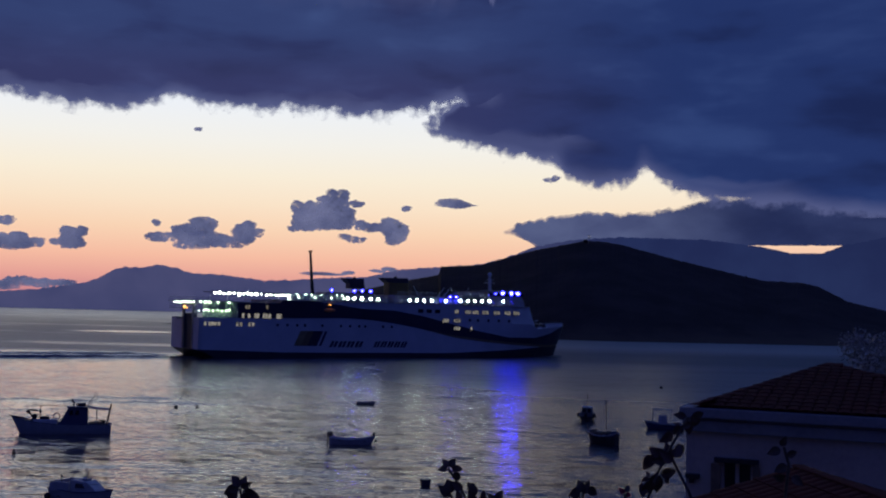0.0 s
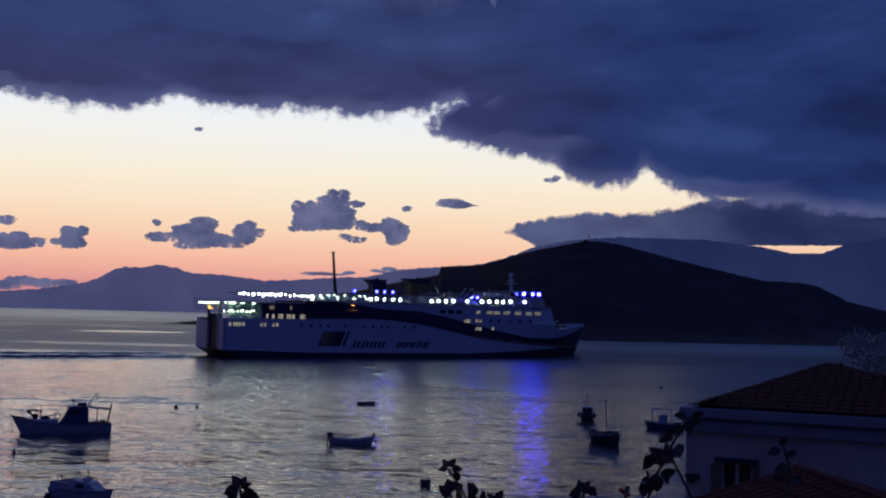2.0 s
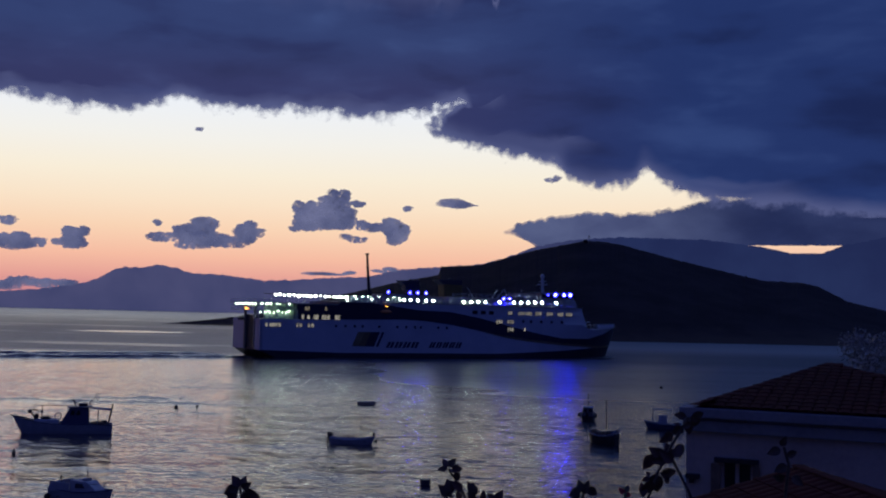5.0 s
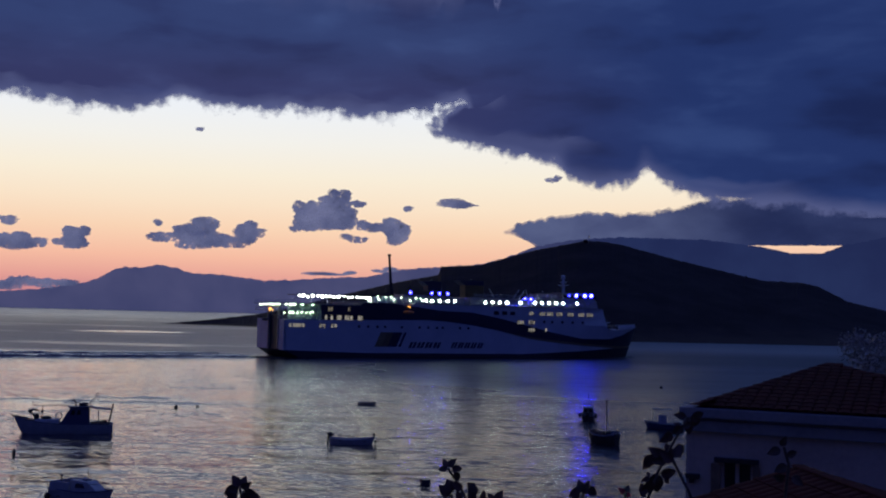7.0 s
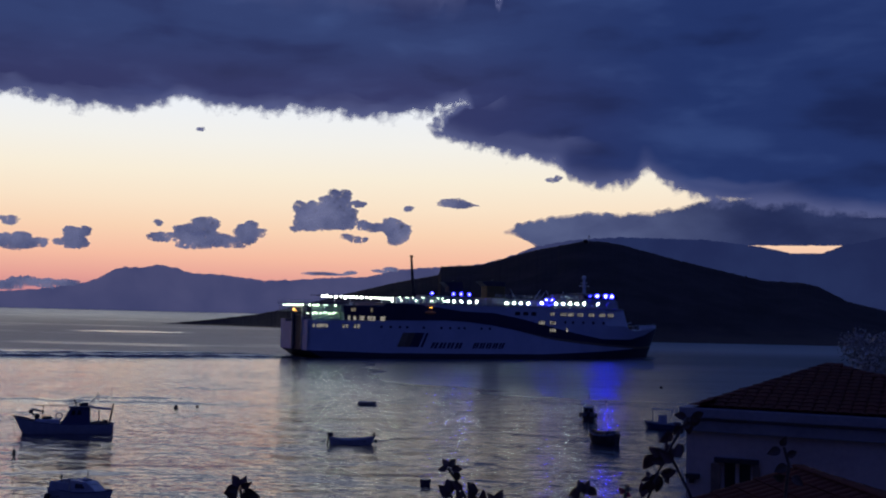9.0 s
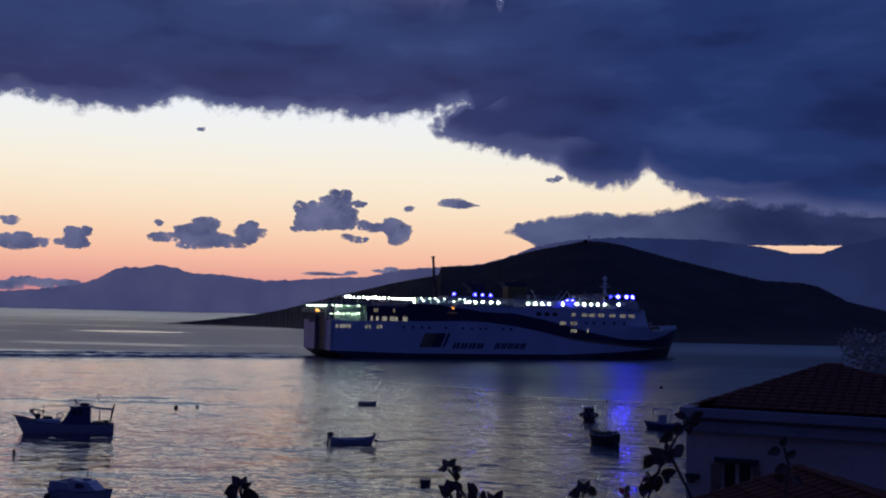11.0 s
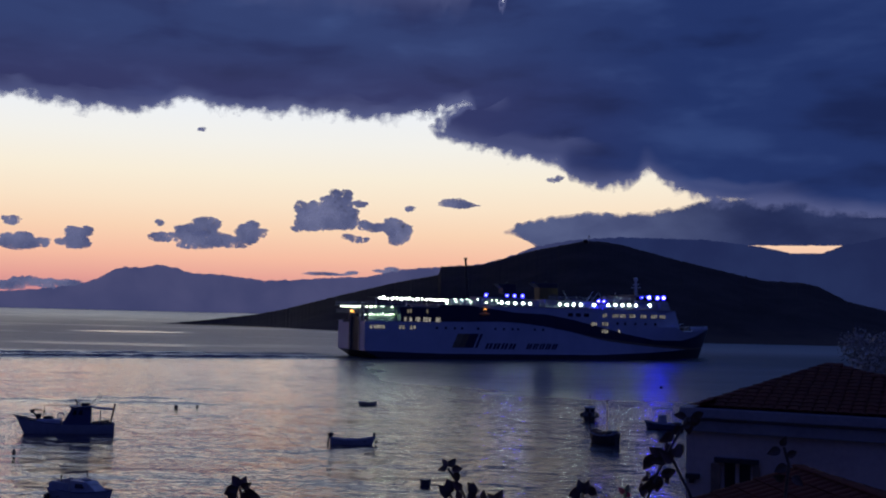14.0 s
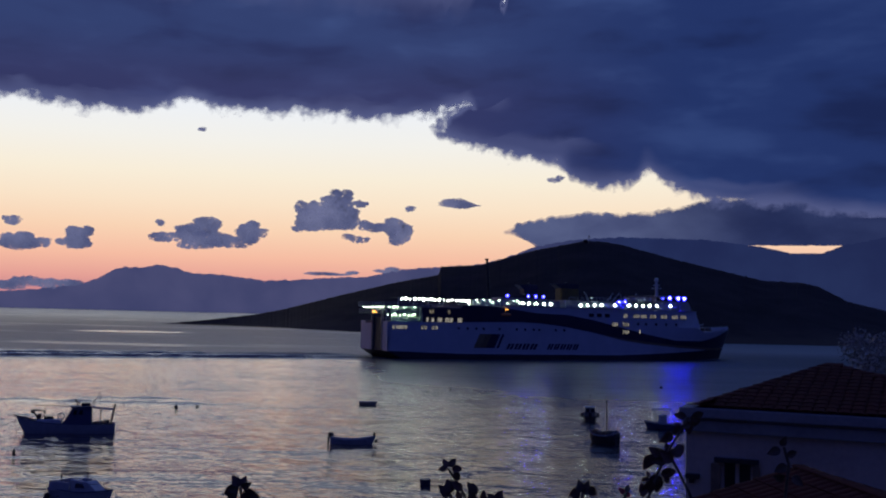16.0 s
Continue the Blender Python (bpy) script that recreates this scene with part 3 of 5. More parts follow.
def cumulus(lobes, dist=4650.0, seed=1):
    """A small heap cloud of rounded puffs. lobes: bearing, height, half width and half height in degrees."""
    rnd = random.Random(seed)
    sh = Shape()
    k = radians(1) * dist

    def puff(o, r, sx, sz, nu, nv):
        b = Shape().ball((0, 0, 0), r, nu, nv, sx, 1.0, sz)
        sh.add([Vector(p) * (1 + 0.42 * rough(Vector(p) / r + o * 0.01, 1.7, 5)) + o for p in b.v], b.f)
    for az, el, wa, we in lobes:
        c = toward(az, el, dist)
        if wa > 4 * we:
            for i in range(7):
                puff(c + Vector((rnd.uniform(-0.4, 0.4) * wa * k, 0, rnd.uniform(-0.3, 0.4) * we * k)), we * k * rnd.uniform(0.5, 0.8), 0.62 * wa / we, 0.9, 40, 12)
            continue
        for i in range(int(14 + 30 * wa * we + 14 * wa)):
            a, q = rnd.uniform(0, 2 * math.pi), math.sqrt(rnd.random()) * 0.8
            u, w = q * math.cos(a) * wa, max(q * math.sin(a) * we, -0.6 * we)
            puff(c + Vector((u * k, rnd.uniform(-0.5, 0.5) * wa * k, w * k)), k * min(wa, we) * rnd.uniform(0.28, 0.6) * (1.2 - 0.55 * q), rnd.uniform(0.9, 1.6), rnd.uniform(0.7, 1.0), 18, 12)
        for i in range(int(8 + 55 * (wa + we))):
            a = rnd.uniform(0, 2 * math.pi)
            q = rnd.uniform(0.75, 1.0)
            u, w = q * math.cos(a) * wa, max(q * math.sin(a) * we, -0.72 * we + rnd.uniform(-0.05, 0.05))
            puff(c + Vector((u * k, rnd.uniform(-0.3, 0.3) * wa * k, w * k)), k * rnd.uniform(0.018, 0.06) * (1.9 if w > 0.2 * we else 1.0), rnd.uniform(0.8, 2.0), rnd.uniform(0.5, 1.0), 10, 7)
    return sh


CLOUDS = []
for lobes in ([(-21.68, 4.05, 0.4, 0.22)],
              [(-21.13, 3.14, 0.47, 0.4), (-21.81, 3.06, 0.44, 0.37), (-21.16, 2.81, 1.0, 0.22), (-20.4, 3.01, 0.44, 0.22), (-20.09, 3.08, 0.16, 0.16)],
              [(-18.71, 3.23, 0.5, 0.44), (-18.91, 3.58, 0.31, 0.31), (-18.54, 3.51, 0.37, 0.31), (-18.17, 3.7, 0.22, 0.22), (-18.44, 3.1, 0.5, 0.28), (-19.31, 3.12, 0.37, 0.16)],
              [(-14.39, 3.55, 0.81, 0.25), (-13.15, 3.83, 0.81, 0.44), (-12.55, 4.29, 0.44, 0.37), (-12.04, 4.22, 0.37, 0.4), (-12.3, 3.52, 1.4, 0.44), (-12.99, 3.21, 0.87, 0.22), (-11.02, 3.39, 1.06, 0.28), (-10.33, 3.88, 0.56, 0.5), (-10.06, 4.24, 0.31, 0.28), (-9.7, 3.93, 0.4, 0.25), (-14.67, 4.25, 0.19, 0.12)],
              [(-7.19, 4.69, 0.62, 0.59), (-6.47, 4.83, 0.68, 0.68), (-5.74, 4.92, 0.68, 0.75), (-5.21, 4.87, 0.56, 0.68), (-7.59, 5.32, 0.34, 0.31), (-6.98, 5.37, 0.28, 0.28), (-6.2, 5.6, 0.4, 0.4), (-5.83, 6.05, 0.28, 0.28), (-5.27, 5.98, 0.31, 0.34), (-5.47, 5.57, 0.4, 0.4), (-7.75, 4.24, 0.28, 0.16), (-7.03, 4.38, 0.5, 0.28), (-5.72, 4.39, 0.93, 0.22), (-4.65, 5.59, 0.44, 0.16)],
              [(-4.32, 4.49, 0.28, 0.28), (-3.85, 4.39, 0.34, 0.25), (-5.12, 3.88, 0.31, 0.16), (-4.54, 3.75, 0.47, 0.16), (-2.79, 4.45, 0.53, 0.47), (-2.49, 4.13, 0.59, 0.59), (-2.95, 4.65, 0.31, 0.31), (-2.11, 4.32, 0.28, 0.31), (-3.44, 4.43, 0.31, 0.22)],
              [(0.35, 5.77, 1.45, 0.28), (1.3, 5.70, 0.6, 0.05)], [(-1.98, 5.42, 0.2, 0.16)], [(-12.75, 9.05, 0.10, 0.05)], [(-2.75, 2.28, 0.6, 0.13), (-3.3, 2.15, 0.6, 0.1)], [(-6.0, 1.95, 1.7, 0.10), (-5.0, 2.02, 0.6, 0.12)],
              [(5.5, 7.05, 0.32, 0.09), (5.8, 7.2, 0.16, 0.1)], [(12.2, 6.75, 0.35, 0.14)], [(-22.0, 0.95, 1.3, 0.3), (-20.9, 1.1, 0.8, 0.26), (-19.9, 1.05, 0.7, 0.22), (-18.9, 1.12, 0.8, 0.16)]):
    ob = setting("cumulus_cloud", cumulus(lobes, 4650.0, 3 + len(CLOUDS)), CUMULUS, "small slate-grey heap cloud above the horizon", True, "cloud")
    CLOUDS.append((with_uv(ob, lambda c: (c.x * 0.4, c.z * 0.4)), 24.0 if lobes[0][0] < -16 else 16.0))


# ---- ferry ----
# its own space: x from the stern to the bow, y to port, z up from the waterline
def stem_x(z):
    return 129.6 + 0.40 * z


def tail_x(z):
    return max(0.0, (2.5 - z) * 1.9)


def half(x, z):
    """Half breadth of the hull."""
    xs, xe = 86 + 1.5 * max(z, 0), stem_x(z)
    if x <= xs:
        return 11.75
    t = min((x - xs) / (xe - xs), 1.0)
    return 11.75 * max(1 - t * t, 0.0) ** 0.85


BOOT_TOP = [(0, 2.3), (25, 1.6), (80, 1.55), (103, 2.5), (126, 3.8), (135, 4.2)]
SHEER = [(0, 11.1), (112, 11.1), (116, 9.6), (124, 9.8), (135, 10.7)]


def side_strip(low, high, x0, x1, sign, out=0.0, n=70, m=6, bow=False):
    """A strip of the ship's side between two heights along its length."""
    rows = []
    for j in range(m + 1):
        row = []
        for i in range(n + 1):
            x = x0 + (x1 - x0) * i / n
            z = lerp(low, x) + (lerp(high, x) - lerp(low, x)) * j / m
            xx = min(max(x, tail_x(z)), stem_x(z))
            row.append((xx + (out if bow and xx >= stem_x(z) - 0.4 else 0), sign * (half(xx, z) + out), z))
        rows.append(row)
    return rows


def ferry():
    ship = thing("ferry", "white passenger car ferry with a navy stripe and lit decks, sailing", "ship")
    # hull: white topsides with deck and transom
    sh = Shape()
    for sg in (-1, 1):
        sh.grid(side_strip(BOOT_TOP, SHEER, 0, 135, sg))
    n = 40
    sh.grid([[(x, sg * half(x, lerp(SHEER, x)), lerp(SHEER, x) - 0.02) for x in np.linspace(0, 134, n)] for sg in (-1, 1)])
    hull = part("hull", sh, WHITE, ship, "white painted steel topsides")
    sh = Shape()
    for sg in (-1, 1):
        sh.grid(side_strip([(0, -2.5), (135, -2.5)], BOOT_TOP, 0, 135, sg, 0.02, bow=True))
    part("boot_topping", sh, BOOT, ship, "near-black boot topping along the waterline")
    # stern: two white pillars beside the dark vehicle opening
    sh = Shape()
    sh.box(-0.3, 0.5, 7.7 - 0.0, 11.75, 2.3, 11.1)
    sh.box(-0.3, 0.5, 2.0, 7.7, 2.3, 10.4)
    part("transom_panel", sh, WHITE, ship, bevel=0.05)
    part("transom_panel", Shape().box(-0.3, 0.5, -11.75, -7.7, 2.3, 11.1), WHITE, ship, bevel=0.05)
    part("counter", Shape().prism([(5, y, -1) for y in (-11.6, 11.6)] + [(5, 11.6, 2.4), (5, -11.6, 2.4)], [(4.9, -10, -1), (4.9, 10, -1), (0, 11.6, 2.3), (0, -11.6, 2.3)]), BOOT, ship)
    # dark panel stands for the shade inside the vehicle opening
    part("opening_panel", Shape().box(0.15, 0.6, -7.7, 2.0, 2.3, 12.2), DARK, ship, "dark panel in place of the shaded vehicle opening")
    for y in (-7.2, 1.5):
        part("ramp_post", Shape().box(-0.5, 0.2, y - 0.25, y + 0.25, 2.6, 14.6), STEEL, ship, bevel=0.03)
    part("stern_beam", Shape().box(-0.6, 0.4, -8.0, 2.4, 14.4, 15.1), STEEL, ship)
    part("sodium_lamp", Shape().ball((-0.9, -1.4, 13.9), 0.55, 12, 8, 0.5, 1.5, 0.8), LAMP_ORANGE, ship, "orange sodium lamp")
    part("sodium_lamp", Shape().ball((-0.7, -2.9, 13.6), 0.3, 12, 8, 0.6, 1.2, 0.8), LAMP_ORANGE, ship, "orange sodium lamp")

    # accommodation block, deck by deck
    def block(name, x0, x1, w, z0, z1, mat, nose=0.0, narrow=0.0, lean=0.0, label=""):
        p = [(x0, -w), (x1 - nose, -w), (x1, -w + narrow), (x1, w - narrow), (x1 - nose, w), (x0, w)]
        lo = [(x, y, z0) for x, y in p]
        hi = [(x - (lean if x >= x1 - nose - 0.01 else 0), y, z1) for x, y in p]
        return part(name, Shape().prism(lo, hi), mat, ship, label, bevel=0.04)
    block("deckhouse", 11, 115.2, 11.7, 11.0, 13.9, WHITE, 11, 3.2, 0.9)
    block("deckhouse", 24, 114.2, 11.7, 13.9, 16.5, WHITE, 10, 3.2, 0.9)
    block("forecastle_house", 108, 115.6, 9.0, 9.4, 11.2, WHITE, 3, 1.5, 0.3)
    block("deckhouse", 62, 112.6, 9.0, 16.5, 19.1, STEEL, 6, 2.0, 0.8)
    block("deckhouse", 38.5, 60.5, 8.0, 16.5, 18.7, STEEL)
    block("wheelhouse", 97, 112.0, 8.2, 19.1, 21.6, STEEL, 4, 2.0, 0.7)
    block("casing", 41.5, 58, 3.6, 18.7, 19.4, STEEL)
    block("boat_deck", 22, 113.2, 11.9, 16.45, 16.62, STEEL, 8, 3.0)
    # dark aft house and promenade recess
    block("aft_house", 11, 24, 11.72, 13.9, 15.5, NAVY)
    # open stern decks with painted steel bulkheads
    part("deck_plate", Shape().box(-1.2, 11, -11.6, 11.6, 13.45, 13.62), GREEN_DECK, ship)
    part("deck_plate", Shape().box(-1.6, 24, -11.6, 11.6, 15.55, 15.75), GREEN_DECK, ship)
    part("deck_plate", Shape().box(4.0, 27, -11.4, -2.0, 18.25, 18.4), DARK, ship)
    part("bulkhead", Shape().box(10.6, 11.0, -11, 11, 11.1, 15.5), GREEN_DECK, ship, "pale green painted bulkhead under deck lamps")
    part("bulkhead", Shape().box(1.5, 10.6, -9.9, -9.7, 11.1, 15.5), GREEN_DECK, ship, "pale green painted bulkhead under deck lamps")
    for x in (-0.6, 2.4, 5.2, 8.0):
        part("deck_pillar", Shape().tube((x, -11.3, 11.1), (x, -11.3, 15.6), 0.12), WHITE, ship)
    for x in (3.2, 8, 13, 18, 23, 26.5):
        part("canopy_post", Shape().tube((x, -11.2, 15.7), (x, -11.2, 18.3), 0.1), WHITE, ship)

    def railing(pts, z0, h=1.1, step=2.0):
        r = Shape()
        for k in range(3):
            r.path([(x, y, z0(x) + h * (k + 1) / 3) for x, y in pts], 0.035, 5)
        for (ax, ay), (bx, by) in zip(pts, pts[1:]):
            m = max(1, int(math.hypot(bx - ax, by - ay) / step))
            for i in range(m + 1):
                x, y = ax + (bx - ax) * i / m, ay + (by - ay) * i / m
                r.tube((x, y, z0(x)), (x, y, z0(x) + h), 0.035, 0.035, 5)
        return part("railing", r, WHITE, ship, "white tubular railing")
    railing([(-1.0, -8), (-1.0, -11.5), (10.8, -11.5)], lambda x: 11.1)
    railing([(-1.1, 11.4), (-1.1, -11.5), (10.8, -11.5)], lambda x: 13.6)
    railing([(-1.5, 11.4), (-1.5, -11.5), (26, -11.5)], lambda x: 15.7)
    railing([(27, -11.8), (103, -11.8)], lambda x: 16.6)
    railing([(62.5, -10.4), (96, -10.4)], lambda x: 19.1)
    bow_rail = [(117.0, -8.6)] + [(x, -half(x, 10.2) + 0.15) for x in (120, 123, 126, 129, 131.5)] + [(133.3, 0)] + [(x, half(x, 10.2) - 0.15) for x in (131.5, 129, 126, 123, 120)]
    railing(bow_rail, lambda x: lerp(SHEER, x) - 0.1, 1.2)
    bw = Shape()
    rows = []
    for dz in (0, 0.9):
        rows.append([(x, -half(x, 10.2) + 0.05, lerp(SHEER, x) + dz) for x in np.linspace(121, 133.4, 14)] + [(x, half(x, 10.2) - 0.05, lerp(SHEER, x) + dz) for x in np.linspace(133.4, 121, 14)])
    part("bulwark", bw.grid(rows), WHITE, ship)

    # the navy stripe sweeping down to the bow
    low = [(11, 11.1), (45, 11.7), (52, 11.4), (61, 10.4), (71, 8.8), (81, 7.2), (92, 6.0), (103, 5.1), (114, 4.5), (122, 4.1), (135, 4.3)]
    top = [(11, 15.45), (23.8, 15.45), (24.2, 16.4), (34, 16.4), (42, 15.6), (50, 14.6), (61, 14.3), (71, 12.8), (81, 10.7), (92, 8.4), (103, 6.6), (116, 6.5), (124, 8.0), (131, 10.2), (135, 10.6)]
    for sg in (-1, 1):
        part("side_stripe", Shape().grid(side_strip(low, top, 11, 134, sg, 0.05, 120, 10, True)), NAVY, ship, "dark navy stripe sweeping to the bow")
        gold = [(x, lerp(low, x) - 0.75 * min(1.0, (x - 70) / 14)) for x in range(70, 132, 4)]
        part("gold_line", Shape().grid(side_strip(gold, [(x, lerp(low, x) + 0.02) for x in range(70, 132, 4)], 70, 129, sg, 0.045, 70, 2, True)), GOLD, ship, "dull gold line under the navy stripe")
    # emblem and lettering on the side, as plain slanted bars
    def slab(x0, x1, z0, z1, lean, mat, name):
        y = -11.75
        lo = [(x0, y - 0.03, z0), (x1, y - 0.03, z0), (x1, y + 0.05, z0), (x0, y + 0.05, z0)]
        hi = [(x + lean, yy, z1) for x, yy, _ in lo]
        return part(name, Shape().prism(lo, hi), mat, ship)
    slab(28.2, 30.4, 3.5, 7.8, 1.9, GOLD, "emblem_bar")
    slab(30.4, 32.4, 3.5, 7.8, 1.9, surface("emblem_olive", (0.12, 0.09, 0.05, 1), (0.16, 0.12, 0.06, 1)), "emblem_bar")
    slab(32.4, 35.4, 3.5, 7.8, 1.9, NAVY, "emblem_bar")
    slab(36.0, 36.8, 3.5, 7.8, 1.9, NAVY, "emblem_bar")
    for i in range(4):
        for k in (0.0, 1.25):
            slab(39.3 + 2.75 * i + k, 40.2 + 2.75 * i + k, 3.15, 4.95, 0.9, NAVY, "lettering_bar")
    for i in range(5):
        for k in (0.0, 1.0):
            slab(53.8 + 2.3 * i + k, 54.55 + 2.3 * i + k, 3.2, 5.0, 0.9, NAVY, "lettering_bar")

    # windows: frame and pane, on the starboard side
    def window(x, z, w, h, mat, y=-11.78):
        f = part("window", Shape().box(x - w / 2 - 0.07, x + w / 2 + 0.07, y - 0.02, y + 0.1, z - h / 2 - 0.07, z + h / 2 + 0.07), DARK, ship)
        part("pane", Shape().box(x - w / 2, x + w / 2, y - 0.045, y, z - h / 2, z + h / 2), mat, f)
    for x in (1.6, 2.9, 3.7, 4.6, 5.6, 10.9, 12.0, 14.5, 15.6):
        window(x, 9.45, 0.62, 1.0, WARM_GLASS)
    for x in (12.5, 14.3, 16.2, 17.0, 18.8, 19.6, 20.5, 22.9, 23.8):
        window(x, 11.85, 0.72, 1.3, WARM_GLASS, -11.83)
    for x in (13.4, 14.2, 19.7):
        window(x, 14.3, 0.6, 1.1, lit_window("dim_window", (0.05, 0.05, 0.04, 1), (0.5, 0.42, 0.3, 1), 0.5), -11.83)
    for x0, k in ((82.6, 2), (86.4, 3), (89.3, 3), (92.9, 4), (97.3, 4), (101.6, 4), (105.0, 4)):
        for i in range(min(k, 3)):
            window(x0 + 0.82 * i, 14.45, 0.44, 1.05, WARM_GLASS)
    for x0, k, z in ((78.1, 3, 11.6), (82.3, 4, 11.65), (82.3, 4, 9.2), (88.6, 1, 9.35)):
        for i in range(min(k, 3)):
            window(x0 + 0.85 * i, z, 0.42, 1.1, WARM_GLASS, -11.85)
    for x in (23, 26, 29, 31.5, 37, 43, 46, 49, 51, 57, 60):
        window(x, 9.4, 0.55, 0.55, GLASS)
    for x in (70, 73, 76):
        window(x, 14.4, 1.7, 1.0, GLASS)
    for x in (88, 91, 95, 99, 103):
        window(x, 11.9, 0.6, 0.7, GLASS)
    for i in range(8):
        y = -6.3 + 1.8 * i
        f = part("window", Shape().box(111.2, 111.75, y - 0.75, y + 0.75, 19.9, 21.1), GLASS, ship)
    for i in range(7):
        window(98.2 + 1.5 * i, 20.4, 1.2, 1.0, GLASS, -8.24)

    # lamps
    def cup(x, y, z, r, deep):
        """A round cup added behind a lamp, to let its light out only towards the sea."""
        rows = [[(x + k * r * math.cos(a), y + d * deep, z + k * r * math.sin(a)) for a in np.linspace(0, 2 * math.pi, 17)] for d, k in ((0, 1.0), (0.6, 0.95), (1.0, 0.6), (1.0, 0.02))]
        inner = [[(x + (px - x) * 0.92, py - 0.03 * (i > 1), z + (pz - z) * 0.92) for px, py, pz in row] for i, row in enumerate(rows)]
        return Shape().grid(rows).grid(inner).grid([rows[0], inner[0]])

    def lamp(x, y, z, r, mat, label, name="deck_lamp"):
        b = part(name, Shape().ball((x, y, z), r, 14, 9), mat, ship, label, True)
        part("bracket", Shape().tube((x, y, z), (x, y + (2.2 if y < -10 else 0.9), z), 0.06), STEEL, b)
        # dark cup added to keep the lamp's light off the walls behind
        if mat in (LAMP, LAMP_ROW):
            part("back_shield", cup(x, y + 0.1 * r, z, 1.25 * r, 1.3 * r), DARK, b)
    for i in range(9):
        lamp(-1.7, 5.5 - 2.1 * i, 15.3, 0.2, LAMP_COOL, "cool white deck lamp")
    for i in range(3):
        lamp(0.2 + 1.3 * i, -11.6, 15.35, 0.22, LAMP_COOL, "cool white deck lamp")
    for x in (0.2, 1.6, 2.9, 4.1, 6.8, 7.9):
        lamp(x, -10.6, 12.95, 0.17, LAMP_COOL, "cool white deck lamp")
    for i in range(13):
        lamp(4.4 + 1.36 * i + 0.2 * math.sin(i * 5.3), -11.2, 17.95 + 0.16 * math.sin(i * 2.1), (0.30, 0.40, 0.24, 0.36)[i % 4] * (1 if i < 10 else 0.8), LAMP_ROW, "bright white deck lamp")
    for x in (22.3, 23.2, 24.1, 25.0, 25.8):
        lamp(x, -11.2, 17.85, 0.24, LAMP_ROW, "bright white deck lamp")
    for x in (29.5, 34.5, 39.8, 44.0):
        lamp(x, -11.2, 17.5, 0.24, LAMP_COOL, "cool white deck lamp")
    for x in (45.4, 47.5, 50.1, 53.0, 55.5):
        lamp(x, -11.0, 17.6, 0.40, LAMP, "bright white deck lamp")
    for x in (66.2, 68.8, 71.4, 74.1, 79.2, 84.6, 87.4, 90.1, 92.7, 95.5, 101.0):
        lamp(x, -11.3, 17.55 + 0.017 * (x - 66), 0.40, LAMP, "bright white deck lamp")
    # shields added behind the blue lamps: they catch a halo and spare the walls
    for x in (42.9, 50.4, 53.1, 56.0):
        lamp(x, -5.1, 20.0, 0.3, LAMP_BLUE, "blue deck lamp", "blue_lamp")
        part("lamp_shield", cup(x, -5.2, 20.0, 0.62, 0.75).tube((x, -4.5, 18.7), (x, -4.5, 19.9), 0.1), STEEL, ship)
    for x in (101.3, 104.7, 107.2):
        lamp(x, -10.4, 20.8, 0.40, FLOOD_BLUE, "blue deck lamp", "blue_lamp")
        part("lamp_shield", cup(x, -10.45, 20.8, 0.78, 0.8), STEEL, ship)
    lamp(98.5, -10.4, 20.65, 0.16, LAMP_BLUE, "blue deck lamp", "blue_lamp")
    part("lamp_shield", Shape().tube((98.5, -10.1, 20.65), (98.5, -9.8, 20.65), 0.6, 0.4, 16), STEEL, ship)
    for x in (80.4, 82.6):
        hood = part("lamp_hood", Shape().grid([[(x + u, y, z) for u in (-0.42, 0.42)] for y, z in ((-11.25, 18.8), (-11.3, 19.5), (-11.9, 19.6), (-12.3, 19.5), (-12.4, 19.2))]).add([(x + u, y, z) for u in (-0.42, 0.42) for y, z in ((-11.25, 18.8), (-11.3, 19.5), (-11.9, 19.6), (-12.3, 19.5), (-12.4, 19.2))], [(0, 1, 2, 3, 4), (5, 6, 7, 8, 9)]), STEEL, ship, "hooded blue floodlight shining on the water")
        part("blue_lamp", Shape().ball((x, -11.9, 19.1), 0.26, 12, 8, 1.0, 1, 0.8), FLOOD_BLUE, hood)
        part("bracket", Shape().tube((x, -11.3, 19.3), (x, -9.0, 18.9), 0.06), STEEL, hood)
    # tubes added under the stern decks to light the green bulkheads
    for x in (2.2, 5.4, 8.6):
        for z in (13.25, 15.4):
            part("tube_lamp", Shape().tube((x - 0.4, -10.9, z), (x + 0.4, -10.9, z), 0.07), TUBE, ship, "tube lamp added to light the deck")
    # lit deck clutter between the lamps
    rnd = random.Random(5)
    for x in (28, 31, 33.5, 36):
        part("deck_locker", Shape().box(x, x + rnd.uniform(0.8, 1.6), -10.9, -9.8, 16.6, 16.6 + rnd.uniform(0.9, 1.9)), WHITE, ship, bevel=0.03)
    for i in range(16):
        x, w, hh = 27.6 + i * 1.05 + rnd.uniform(-0.2, 0.2), rnd.uniform(0.25, 0.7), rnd.uniform(0.6, 1.8)
        part("vent_trunk" if hh > 1.2 else "deck_box", Shape().box(x, x + w, -11.3, -10.8, 16.62, 16.62 + hh), WHITE, ship, bevel=0.04)
    # more tubes added above the clutter to light it
    for x in (28.6, 31.2, 33.0, 36.4, 41.4, 43.0):
        part("tube_lamp", Shape().tube((x, -11.5, 18.3), (x + 0.5, -11.5, 18.3), 0.08), TUBE, ship, "tube lamp added to light the deck")
